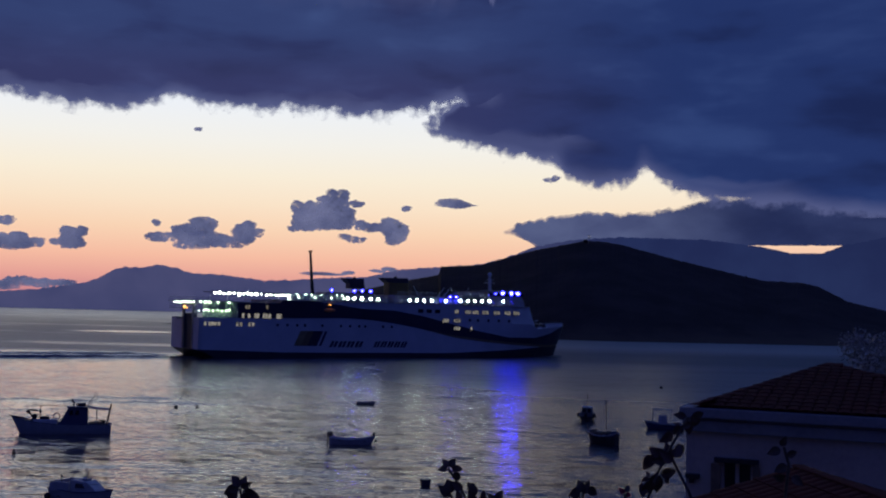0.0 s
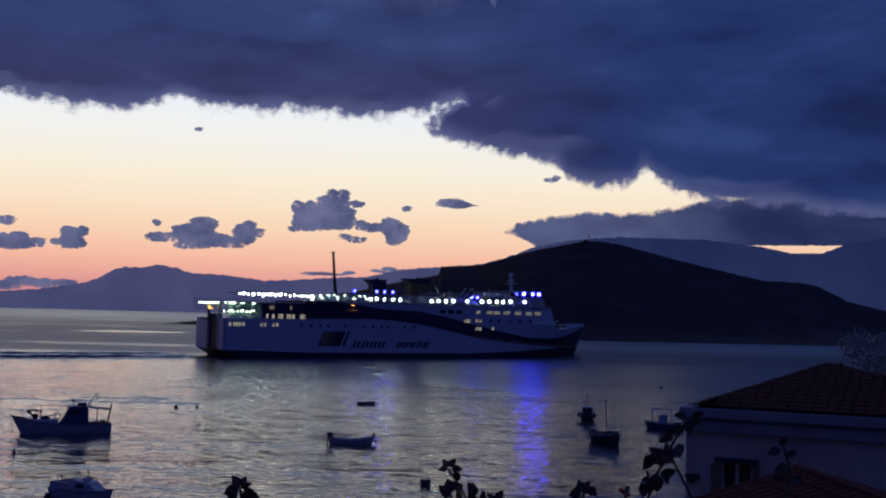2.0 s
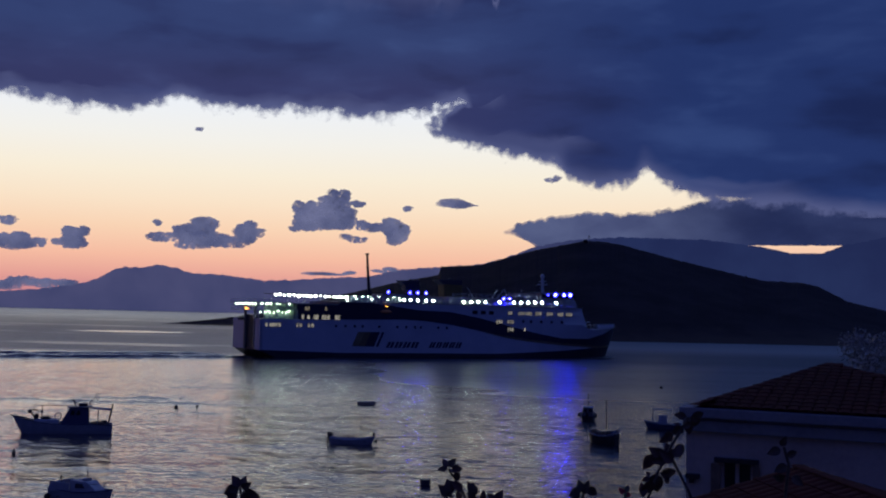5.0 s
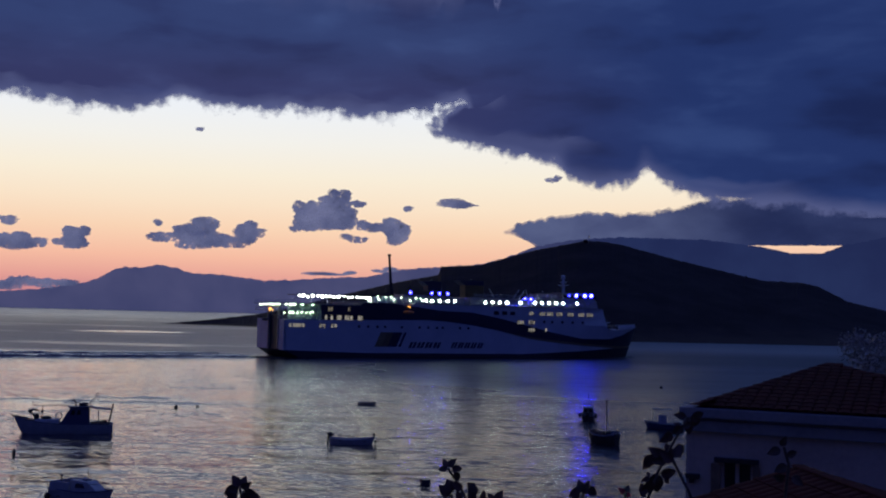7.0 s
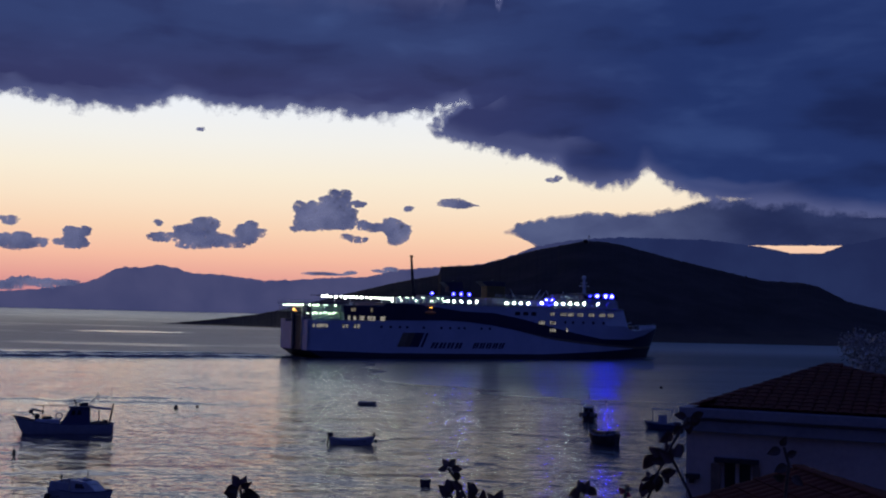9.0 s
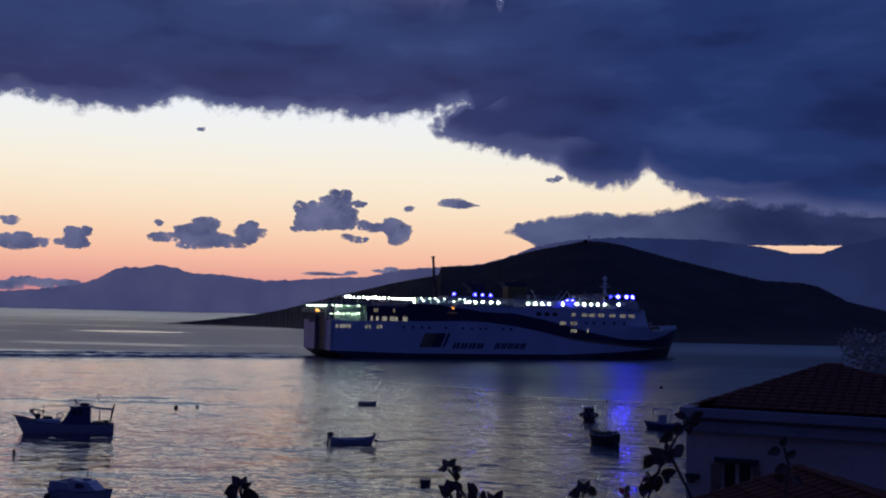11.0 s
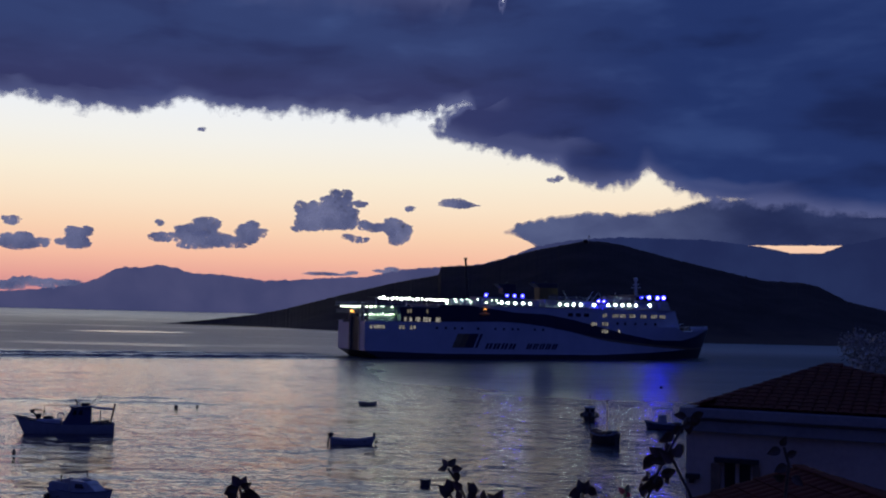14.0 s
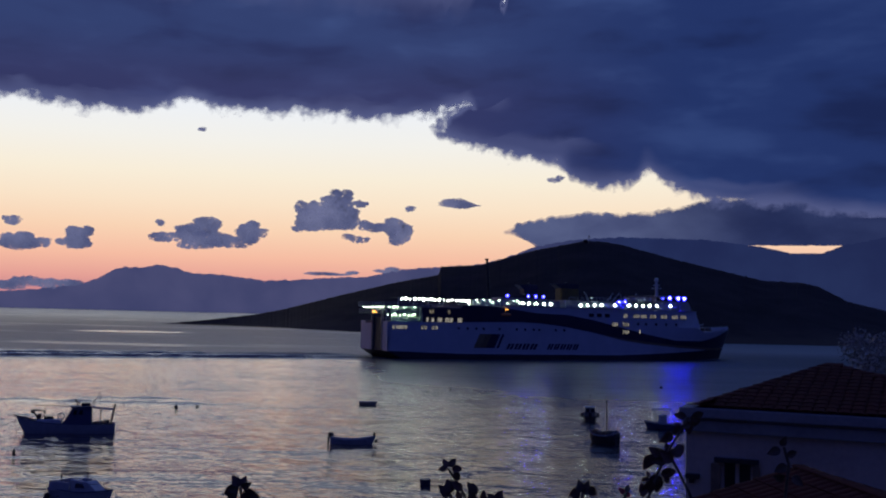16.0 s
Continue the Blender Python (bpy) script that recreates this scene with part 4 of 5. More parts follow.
    # lamp added over the rescue boat to light it
    part("tube_lamp", Shape().tube((38.6, -12.2, 15.5), (39.6, -12.2, 15.5), 0.07), LAMP_ORANGE, ship, "small lamp added to light the rescue boat")
    part("lit_doorway", Shape().box(26.4, 26.9, -11.0, -10.8, 16.7, 18.2), LAMP_COOL, ship, "lit open doorway")
    # rescue boat in its recess
    rb = part("rescue_boat", Shape().ball((39.1, -11.7, 13.9), 1.0, 16, 10, 2.0, 0.8, 0.55), ORANGE, ship, "orange rescue boat at the rail", True)
    part("davit", Shape().path([(37.6, -11.4, 14.3), (37.6, -11.9, 16.3), (37.6, -10.6, 16.9)], 0.12), WHITE, rb)
    part("davit", Shape().path([(40.6, -11.4, 14.3), (40.6, -11.9, 16.3), (40.6, -10.6, 16.9)], 0.12), WHITE, rb)

    # mast, funnels, masts over the bridge
    part("signal_mast", Shape().tube((39.2, 0, 16.5), (38.4, 0, 24), 0.62, 0.46, 12).tube((38.4, 0, 24), (37.8, 0, 31.4), 0.46, 0.34, 12).box(37.4, 38.2, -0.5, 0.5, 31.3, 31.8), DARK, ship, "tall dark raked mast")
    part("mast_step", Shape().box(37.6, 40.8, -1.4, 1.4, 16.5, 18.6), WHITE, ship)

    def funnel(x0, x1, y, z0, z1, w, body, flare):
        f = part("funnel", Shape().prism([(x0 + 0.6, y - w, z0), (x1, y - w, z0), (x1, y + w, z0), (x0 + 0.6, y + w, z0)],
                                         [(x0 + 0.4, y - w, z1), (x1 - 0.5, y - w, z1), (x1 - 0.5, y + w, z1), (x0 + 0.4, y + w, z1)]), body, ship, bevel=0.15)
        part("funnel_cap", Shape().prism([(x0 + 0.3, y - w - .05, z1 - 1.3), (x1 - 0.4, y - w - .05, z1 - 1.3), (x1 - 0.4, y + w + .05, z1 - 1.3), (x0 + 0.3, y + w + .05, z1 - 1.3)],
                                         [(x0 - flare, y - w - .05, z1 + 0.1), (x1 - 0.5, y - w - .05, z1 + 0.2), (x1 - 0.5, y + w + .05, z1 + 0.2), (x0 - flare, y + w + .05, z1 + 0.1)]), NAVY, f, "navy swept-back funnel top")
        part("exhaust_pipe", Shape().tube(((x0 + x1) / 2, y, z1), ((x0 + x1) / 2 - 0.3, y, z1 + 0.6), 0.5), DARK, f)
        return f
    funnel(48.6, 54.4, -3, 20.7, 23.6, 1.5, NAVY, 1.4)
    f2 = funnel(62.0, 69.6, -3, 16.4, 24.3, 1.8, YELLOW, 1.7)
    part("funnel_base", Shape().box(61.8, 70.2, -4.9, -1.1, 16.4, 18.6), NAVY, f2)
    rm = part("radar_mast", Shape().tube((103.2, 0, 21.6), (103.0, 0, 26.6), 0.55, 0.4, 10).box(102.2, 104.0, -1.8, 1.8, 24.2, 24.4), WHITE, ship, "pale radar mast over the wheelhouse")
    part("radar_scanner", Shape().box(102.8, 103.4, -1.5, 1.5, 25.2, 25.5), WHITE, rm)
    part("radome", Shape().ball((103.0, 0, 27.1), 0.75, 14, 9), WHITE, rm, "", True)
    for x, l in ((71, -2.2), (78, 2.0), (80, 2.2), (84, -1.5), (88, 1.0)):
        part("davit", Shape().tube((x, -8.5, 19.1), (x + l, -8.9, 22.0), 0.14, 0.1), WHITE, ship, "pale slanting davit")
    part("raft_rack", Shape().box(83, 95, -9.5, -7.5, 19.1, 20.0), STEEL, ship, bevel=0.05)
    for i in range(7):
        part("life_raft", Shape().tube((84 + 1.6 * i, -9.0, 20.4), (85.1 + 1.6 * i, -9.0, 20.4), 0.42, n=10), WHITE, ship)
    part("awning_frame", Shape().box(83.5, 96.5, -10.0, -5.0, 21.1, 21.25), DARK, ship)
    for x in (83.8, 90, 96.2):
        part("awning_post", Shape().tube((x, -9.8, 19.1), (x, -9.8, 21.15), 0.07), STEEL, ship)
    part("bow_crane", Shape().tube((118.2, -4, 9.6), (118.2, -4, 12.0), 0.25).tube((118.2, -4, 11.8), (120, -4, 12.3), 0.12), WHITE, ship)
    part("windlass", Shape().tube((124, -2.5, 10.6), (124, 2.5, 10.6), 0.5, n=12).box(123.4, 124.6, -2.8, 2.8, 9.7, 10.3), DARK, ship)
    return ship


FERRY = ferry()


def wake():
    """Low ridges of water trailing the ferry."""
    w = thing("wake", "low dark wake and bow waves spreading from the ferry", "wake")
    for y0, h, wd, k in ((-10.0, 1.0, 2.6, 0), (-3.0, 0.7, 2.0, 1), (9.0, 1.0, 3.0, 2)):
        rows = []
        for i in range(140):
            x = 2 - i * 1.3
            f = min(1.0, (i + 2) / 14)
            rows.append([(x, y0 + 0.4 * rough((x * 0.05, k, 0), 1.0, 2) - wd + 2 * wd * j / 10, h * f * (0.9 + 0.22 * rough((x * 0.2, k, 4), 1.0, 3)) * 0.5 * (1 + math.cos(math.pi * (j - 5) / 5)) - 0.01) for j in range(11)])
        part("wave_ridge", Shape().grid(rows), SEA, w, "", True)
    for sg in (-1, 1):
        rows = []
        for i in range(46):
            u = i * 0.9
            high = 0.85 * min(1.0, (i + 1) / 3) * math.exp(-u / 16) * (0.9 + 0.25 * rough((u * 0.3, sg, 2), 1.0, 2))
            rows.append([(132.5 - 0.95 * u, sg * (0.9 + 0.43 * u) + 1.5 * (j / 4 - 1), high * 0.5 * (1 + math.cos(math.pi * (j - 4) / 4)) - 0.01) for j in range(9)])
        part("bow_wave", Shape().grid(rows), SEA, w, "low bow wave spreading from the stem", True)
    return w


WAKE = wake()


def swell(x0, x1, y, high, wide, seed):
    """A long low wave left by a passing boat."""
    rows = []
    for x in np.arange(x0, x1, 0.8):
        f = min(1.0, (x - x0) / 8, (x1 - x) / 8)
        mid = y + 1.6 * rough((x * 0.04, seed, 0), 1.0, 3)
        rows.append([(x, mid + wide * (j / 5 - 1), high * f * (0.8 + 0.6 * rough((x * 0.15, seed, 4), 1.0, 3)) * 0.5 * (1 + math.cos(math.pi * (j - 5) / 5)) - 0.01) for j in range(11)])
    return setting("swell", Shape().grid(rows), SEA, "long low swell crossing the bay", True, "wave")


swell(-70, -27, 158.0, 0.32, 2.6, 1)
swell(-58, -34, 165.0, 0.22, 2.2, 2)


# ---- moored boats ----
def hull_grid(L, B, bow, mid, stern, keel=0.35, point=2.2, square=0.75, inset=0.0, floor=None):
    """Rows of a small boat's skin from stern to bow, waterline at zero."""
    rows = []
    for i in range(19):
        s = i / 18
        x = (s - 0.5) * (L - 2 * inset)
        b = (B / 2 - inset) * (square + (1 - square) * math.sin(math.pi * min(s * 1.25, 1) / 2 + 0.0)) * max(1 - max(s - 0.45, 0) ** point / 0.55 ** point, 0.0) ** 0.75
        g = lerp([(0, stern), (0.45, mid), (1, bow)], s) + 0.0
        g = mid + (stern - mid) * max(0.45 - s, 0) ** 2 / 0.2025 + (bow - mid) * max(s - 0.45, 0) ** 2 / 0.3025
        k = -keel if floor is None else floor
        k = k * (1 - max(s - 0.8, 0) * 5 * 0.6)
        rake = 0.10 * L * max(s - 0.75, 0) * 4
        row = []
        for j in range(-5, 6):
            u = abs(j) / 5
            z = k + (g - k) * u ** 1.6
            row.append((x + rake * ((z - k) / (g - k) - 0.6), math.copysign(b * (0.25 + 0.75 * u ** 0.6 if u else 0), j) if j else 0.0, z))
        rows.append(row)
    return rows


def hull_part(parent, L, B, bow, mid, stern, mat, rail, floor=0.15, **kw):
    out = hull_grid(L, B, bow, mid, stern, **kw)
    inn = hull_grid(L, B, bow - 0.02, mid - 0.02, stern - 0.02, inset=0.05, floor=floor, **kw)
    sh = Shape().grid(out).grid(inn)
    for rows in (out, inn):
        sh.add(rows[0], [tuple(range(11))])
    h = part("hull", sh, mat, parent, "", True)
    for e in (0, 10):
        part("gunwale", Shape().path([r[e] for r in out], 0.045, 6), rail, parent)
    part("transom_rail", Shape().tube(out[0][0], out[0][10], 0.045), rail, parent)
    return out


def cabin_boat():
    b = thing("fishing_boat", "pale fishing boat with dark wheelhouse and aft canopy, moored", "boat")
    out = hull_part(b, 9.6, 3.0, 1.75, 1.05, 0.95, BOAT_WHITE, BOAT_BLUE, floor=0.5, keel=0.5)
    part("bowsprit", Shape().tube((4.3, 0, 1.68), (5.5, 0, 1.95), 0.09, 0.05), WOOD, b)
    part("foredeck", Shape().grid([[(r[0][0], r[0][1] * 0.96, r[0][2] - 0.06), (r[5][0], 0, r[0][2] + 0.04), (r[10][0], r[10][1] * 0.96, r[10][2] - 0.06)] for r in out[8:]]), WOOD, b)
    cab = part("wheelhouse", Shape().prism([(-2.45, -1.05, 0.5), (0.6, -1.05, 0.9), (0.6, 1.05, 0.9), (-2.45, 1.05, 0.5)], [(-2.4, -0.95, 2.75), (-0.45, -0.95, 2.75), (-0.45, 0.95, 2.75), (-2.4, 0.95, 2.75)]), BOAT_BLUE, b, "dark blue wooden wheelhouse", bevel=0.06)
    part("cabin_roof", Shape().box(-2.65, -0.25, -1.12, 1.12, 2.75, 2.85), BOAT_BLUE, cab, bevel=0.03)
    part("trunk_cabin", Shape().prism([(0.6, -0.9, 0.95), (3.2, -0.55, 1.2), (3.2, 0.55, 1.2), (0.6, 0.9, 0.95)], [(0.6, -0.8, 1.5), (3.0, -0.45, 1.5), (3.0, 0.45, 1.5), (0.6, 0.8, 1.5)]), BOAT_WHITE, b, bevel=0.05)
    for sg in (-1, 1):
        for x0 in (-0.95, -1.55):
            w = part("cabin_window", Shape().prism([(x0, sg * 1.0, 2.0), (x0 + 0.45, sg * 1.0, 2.0), (x0 + 0.45, sg * 1.04, 2.0), (x0, sg * 1.04, 2.0)], [(x0, sg * 0.96, 2.5), (x0 + 0.3, sg * 0.96, 2.5), (x0 + 0.3, sg * 1.01, 2.5), (x0, sg * 1.01, 2.5)]), GLASS, cab)
    part("canopy", Shape().prism([(-4.75, -1.1, 2.46), (-2.6, -1.1, 2.66), (-2.6, 1.1, 2.66), (-4.75, 1.1, 2.46)], [(-4.75, -1.1, 2.52), (-2.6, -1.1, 2.74), (-2.6, 1.1, 2.74), (-4.75, 1.1, 2.52)]), CANVAS, b, "faded canvas aft canopy")
    for sg in (-1, 1):
        part("canopy_post", Shape().tube((-4.35, sg * 1.05, 0.9), (-4.75, sg * 1.05, 3.0), 0.09), WOOD, b)
        part("canopy_brace", Shape().tube((-3.3, sg * 1.05, 0.9), (-3.3, sg * 1.05, 2.6), 0.03), STEEL, b)
    part("boom", Shape().tube((3.3, 0, 2.95), (-0.4, 0, 2.86), 0.035, 0.03).tube((2.35, 0.2, 1.6), (2.35, 0.1, 2.95), 0.03), WOOD, b, "thin boom laid from the bow to the wheelhouse")
    part("raft_canister", Shape().tube((-2.2, 0.1, 3.0), (-1.3, 0.1, 3.0), 0.2, n=12), BOAT_DARK, cab)
    part("fish_crate", Shape().box(-4.2, -3.6, -1.1, -0.4, 0.95, 1.3).box(-3.5, -3.0, -1.15, -0.6, 0.95, 1.22), BOAT_DARK, b, "dark stacked fish crates", bevel=0.02)
    part("engine_box", Shape().box(-3.9, -2.6, -0.5, 0.5, 0.5, 1.2), WOOD, b, bevel=0.04)
    part("mast", Shape().tube((-1.0, 0, 2.8), (-0.75, 0, 3.6), 0.06).tube((-1.2, 0, 3.15), (-0.6, 0, 3.45), 0.05), DARK, b)
    part("hoop_antenna", Shape().path([(-2.3, 0, 2.8), (-3.0, 0.1, 3.9), (-3.1, 0.1, 4.3), (-3.4, 0.1, 3.9), (-3.2, 0.1, 3.4), (-3.0, 0.1, 3.9)], 0.03), STEEL, b)
    part("hoop_antenna", Shape().path([(-2.2, 0.3, 2.8), (-2.6, 0.3, 3.6), (-2.9, 0.3, 3.2), (-2.5, 0.3, 2.9)], 0.025), STEEL, b)
    part("net_winch", Shape().tube((2.9, -0.35, 1.8), (2.9, 0.35, 1.8), 0.28, n=12).box(2.7, 3.1, -0.3, 0.3, 1.4, 1.8), DARK, b)
    part("winch_arm", Shape().path([(3.1, 0, 1.7), (3.5, 0, 2.35), (3.25, 0, 2.5), (2.6, 0, 2.35)], 0.09).ball((3.55, 0, 2.3), 0.22), DARK, b)
    part("winch_arm", Shape().path([(2.4, 0.2, 1.6), (2.3, 0.2, 2.9)], 0.03).ball((2.35, 0.2, 2.3), 0.16), DARK, b)
    part("net_heap", Shape().ball((1.9, 0, 1.6), 0.35, 12, 8, 1.5, 1.2, 0.7), RUBBER, b)
    part("life_ring", Shape().ring((0.75, -0.6, 1.75), 0.33, 0.07), BOAT_WHITE, b)
    part("rail", Shape().path([(4.2, 0, 2.1), (2.6, -0.9, 1.95), (0.8, -1.25, 1.75)], 0.02).tube((2.6, -0.9, 1.2), (2.6, -0.9, 1.95), 0.02).tube((0.8, -1.25, 1.0), (0.8, -1.25, 1.75), 0.02), STEEL, b)
    part("mooring_line", Shape().tube((5.3, 0, 1.85), (5.0, 0, -0.2), 0.02), RUBBER, b)
    return b


def cuddy_boat():
    b = thing("motor_boat", "small white motor boat with a cuddy cabin, at its mooring", "boat")
    out = hull_part(b, 5.0, 2.1, 1.25, 1.0, 1.05, BOAT_WHITE, BOAT_BLUE, floor=0.4)
    part("cuddy", Shape().prism([(-0.5, -0.8, 0.8), (1.8, -0.45, 1.0), (1.8, 0.45, 1.0), (-0.5, 0.8, 0.8)], [(-0.5, -0.7, 1.75), (0.8, -0.5, 1.65), (0.8, 0.5, 1.65), (-0.5, 0.7, 1.75)]), BOAT_WHITE, b, bevel=0.05)
    part("companion_hatch", Shape().box(-0.56, -0.48, -0.15, 0.3, 0.9, 1.6), GLASS, b)
    part("cockpit_coaming", Shape().box(-2.1, -0.4, -0.92, -0.82, 0.9, 1.55).box(-2.1, -0.4, 0.82, 0.92, 0.9, 1.55).box(-2.2, -2.1, -0.92, 0.92, 0.95, 1.5), BOAT_WHITE, b)
    part("outboard_motor", Shape().box(-2.75, -2.4, -0.18, 0.18, 0.55, 1.15).tube((-2.6, 0, 0.6), (-2.65, 0, -0.3), 0.1), DARK, b, "dark outboard motor", bevel=0.05)
    part("antenna", Shape().tube((0.3, 0.1, 1.6), (0.3, 0.1, 2.4), 0.03).tube((0.2, 0.1, 2.15), (0.4, 0.1, 2.15), 0.03), DARK, b)
    part("stern_light", Shape().tube((-1.3, -0.7, 1.2), (-1.3, -0.7, 1.95), 0.04).ball((-1.3, -0.7, 1.9), 0.09), DARK, b)
    part("thwart", Shape().box(-1.6, -1.2, -0.8, 0.8, 0.5, 0.58), WOOD, b)
    for sg in (-1, 1):
        part("cabin_window", Shape().prism([(0.0, sg * 0.7, 1.25), (0.7, sg * 0.6, 1.25), (0.7, sg * 0.66, 1.25), (0.0, sg * 0.76, 1.25)], [(0.0, sg * 0.64, 1.52), (0.5, sg * 0.56, 1.52), (0.5, sg * 0.62, 1.52), (0.0, sg * 0.7, 1.52)]), GLASS, b)
        part("grab_rail", Shape().path([(-0.4, sg * 0.6, 1.74), (-0.3, sg * 0.6, 1.86), (0.6, sg * 0.45, 1.8), (0.7, sg * 0.45, 1.66)], 0.022), STEEL, b)
    part("fore_hatch", Shape().box(0.1, 0.55, -0.25, 0.25, 1.66, 1.8), CANVAS, b, bevel=0.03)
    part("bow_rail", Shape().path([(1.1, -0.75, 1.15), (1.2, -0.72, 1.55), (2.3, -0.1, 1.65), (2.3, 0.1, 1.65), (1.2, 0.72, 1.55), (1.1, 0.75, 1.15)], 0.022), STEEL, b)
    part("rope_coil", Shape().ring((-1.75, 0.3, 0.66), 0.22, 0.05, "z").ring((-1.75, 0.3, 0.74), 0.19, 0.05, "z"), WOOD, b)
    part("fender", Shape().ball((-2.35, -0.95, 0.45), 0.2, 12, 8, 1, 1, 1.4), RUBBER, b, "black fender over the quarter")
    return b


def skiff():
    b = thing("skiff", "open pale skiff with an outboard motor, at its mooring", "boat")
    hull_part(b, 4.5, 1.6, 0.84, 0.5, 0.68, BOAT_WHITE, BOAT_WHITE, floor=0.08)
    for x in (-1.2, 0.1, 1.3):
        part("thwart", Shape().box(x - 0.14, x + 0.14, -0.68, 0.68, 0.36, 0.42), WOOD, b)
    part("outboard_motor", Shape().ball((-2.2, 0, 0.98), 0.3, 12, 8, 1.1, 0.8, 0.8).box(-2.45, -2.2, -0.16, 0.16, 0.55, 0.95).tube((-2.4, 0, 0.7), (-2.5, 0, -0.35), 0.08).tube((-2.2, 0, 0.95), (-1.8, 0, 1.0), 0.03), DARK, b, "dark outboard motor", bevel=0.05)
    part("stem_fitting", Shape().ball((2.25, 0, 1.02), 0.17).tube((2.15, 0, 0.7), (2.25, 0, 1.0), 0.07), RUBBER, b)
    part("fender", Shape().ball((2.45, -0.25, 0.35), 0.17), RUBBER, b, "black ball fender")
    return b


def dinghy():
    b = thing("dinghy", "small grey open dinghy, at its mooring", "boat")
    hull_part(b, 2.6, 1.2, 0.5, 0.42, 0.45, BOAT_GREY, BOAT_WHITE, floor=0.06, square=0.9)
    part("thwart", Shape().box(-0.15, 0.15, -0.5, 0.5, 0.3, 0.35), WOOD, b)
    part("stern_fender", Shape().ball((1.2, 0, 0.4), 0.12), BOAT_WHITE, b)
    return b


def console_boat():
    b = thing("motor_boat", "dark motor boat with a small wheelhouse, seen at its mooring", "boat")
    hull_part(b, 5.2, 2.1, 1.0, 0.75, 0.7, BOAT_DARK, BOAT_GREY, floor=0.25)
    part("wheelhouse", Shape().prism([(-0.9, -0.7, 0.5), (0.8, -0.7, 0.6), (0.8, 0.7, 0.6), (-0.9, 0.7, 0.5)], [(-0.9, -0.62, 1.65), (0.5, -0.62, 1.65), (0.5, 0.62, 1.65), (-0.9, 0.62, 1.65)]), BOAT_GREY, b, bevel=0.05)
    part("cabin_roof", Shape().box(-1.05, 0.6, -0.72, 0.72, 1.65, 1.73), BOAT_WHITE, b, bevel=0.02)
    for y in (-0.33, 0.33):
        part("cabin_window", Shape().box(-0.95, -0.9, y - 0.22, y + 0.22, 1.05, 1.5), GLASS, b)
    part("mast", Shape().tube((0, 0, 1.6), (0, 0, 3.4), 0.05, 0.03).tube((-0.1, -0.35, 2.3), (-0.1, 0.35, 2.3), 0.03), DARK, b)
    part("fender", Shape().ball((-1.6, -1.05, 0.7), 0.22, 12, 8, 1, 1, 1.5), RUBBER, b)
    part("fender", Shape().ball((-1.6, 1.05, 0.7), 0.22, 12, 8, 1, 1, 1.5), RUBBER, b)
    part("outboard_motor", Shape().box(-2.9, -2.55, -0.2, 0.2, 0.6, 1.2).tube((-2.7, 0, 0.6), (-2.8, 0, -0.3), 0.09), DARK, b, bevel=0.05)
    return b


def caique():
    b = thing("caique", "double-ended wooden boat with a bare mast, at its mooring", "boat")
    out = hull_part(b, 3.9, 1.9, 1.32, 0.95, 1.28, BOAT_DARK, BOAT_WHITE, floor=0.3, square=0.55)
    for e, f in ((0, 1), (10, 9)):
        part("sheer_strake", Shape().grid([[(r[e][0], r[e][1] * 1.015, r[e][2]) for r in out], [(r[f][0], r[f][1] * 1.03, r[f][2] + 0.16) for r in out]]), CANVAS, b, "weathered white sheer strake")
    part("mast", Shape().tube((-0.5, 0, 0.3), (-0.4, 0, 4.9), 0.06, 0.035), WOOD, b, "bare wooden mast")
    part("masthead", Shape().ball((-0.42, 0, 4.5), 0.1, 10, 6, 1, 1, 1.8), DARK, b)
    part("hatch", Shape().box(-0.2, 0.8, -0.45, 0.45, 0.9, 1.3), WOOD, b, bevel=0.03)
    part("tiller_post", Shape().tube((-1.95, 0, 0.9), (-2.05, 0, 1.8), 0.05), WOOD, b)
    part("stem_post", Shape().tube((2.0, 0, 1.2), (2.2, 0, 1.85), 0.07), WOOD, b)
    part("side_stripe", Shape().path([(x, y * 1.01, 0.42) for x, y in ((-1.75, -0.56), (-0.85, -0.8), (0, -0.86), (0.9, -0.68), (1.5, -0.36))], 0.04), BOAT_BLUE, b)
    part("engine_box", Shape().box(-1.75, -1.4, -0.3, 0.3, 0.7, 1.5), BOAT_BLUE, b, bevel=0.03)
    part("net_heap", Shape().ball((-1.0, 0.1, 1.2), 0.4, 14, 9, 1.2, 1.1, 0.7), RUBBER, b, "", True)
    part("fish_crate", Shape().box(0.95, 1.4, -0.3, 0.3, 0.95, 1.45), WOOD, b, bevel=0.03)
    part("forestay", Shape().tube((2.1, 0, 1.6), (-0.42, 0, 4.5), 0.012), RUBBER, b)
    return b


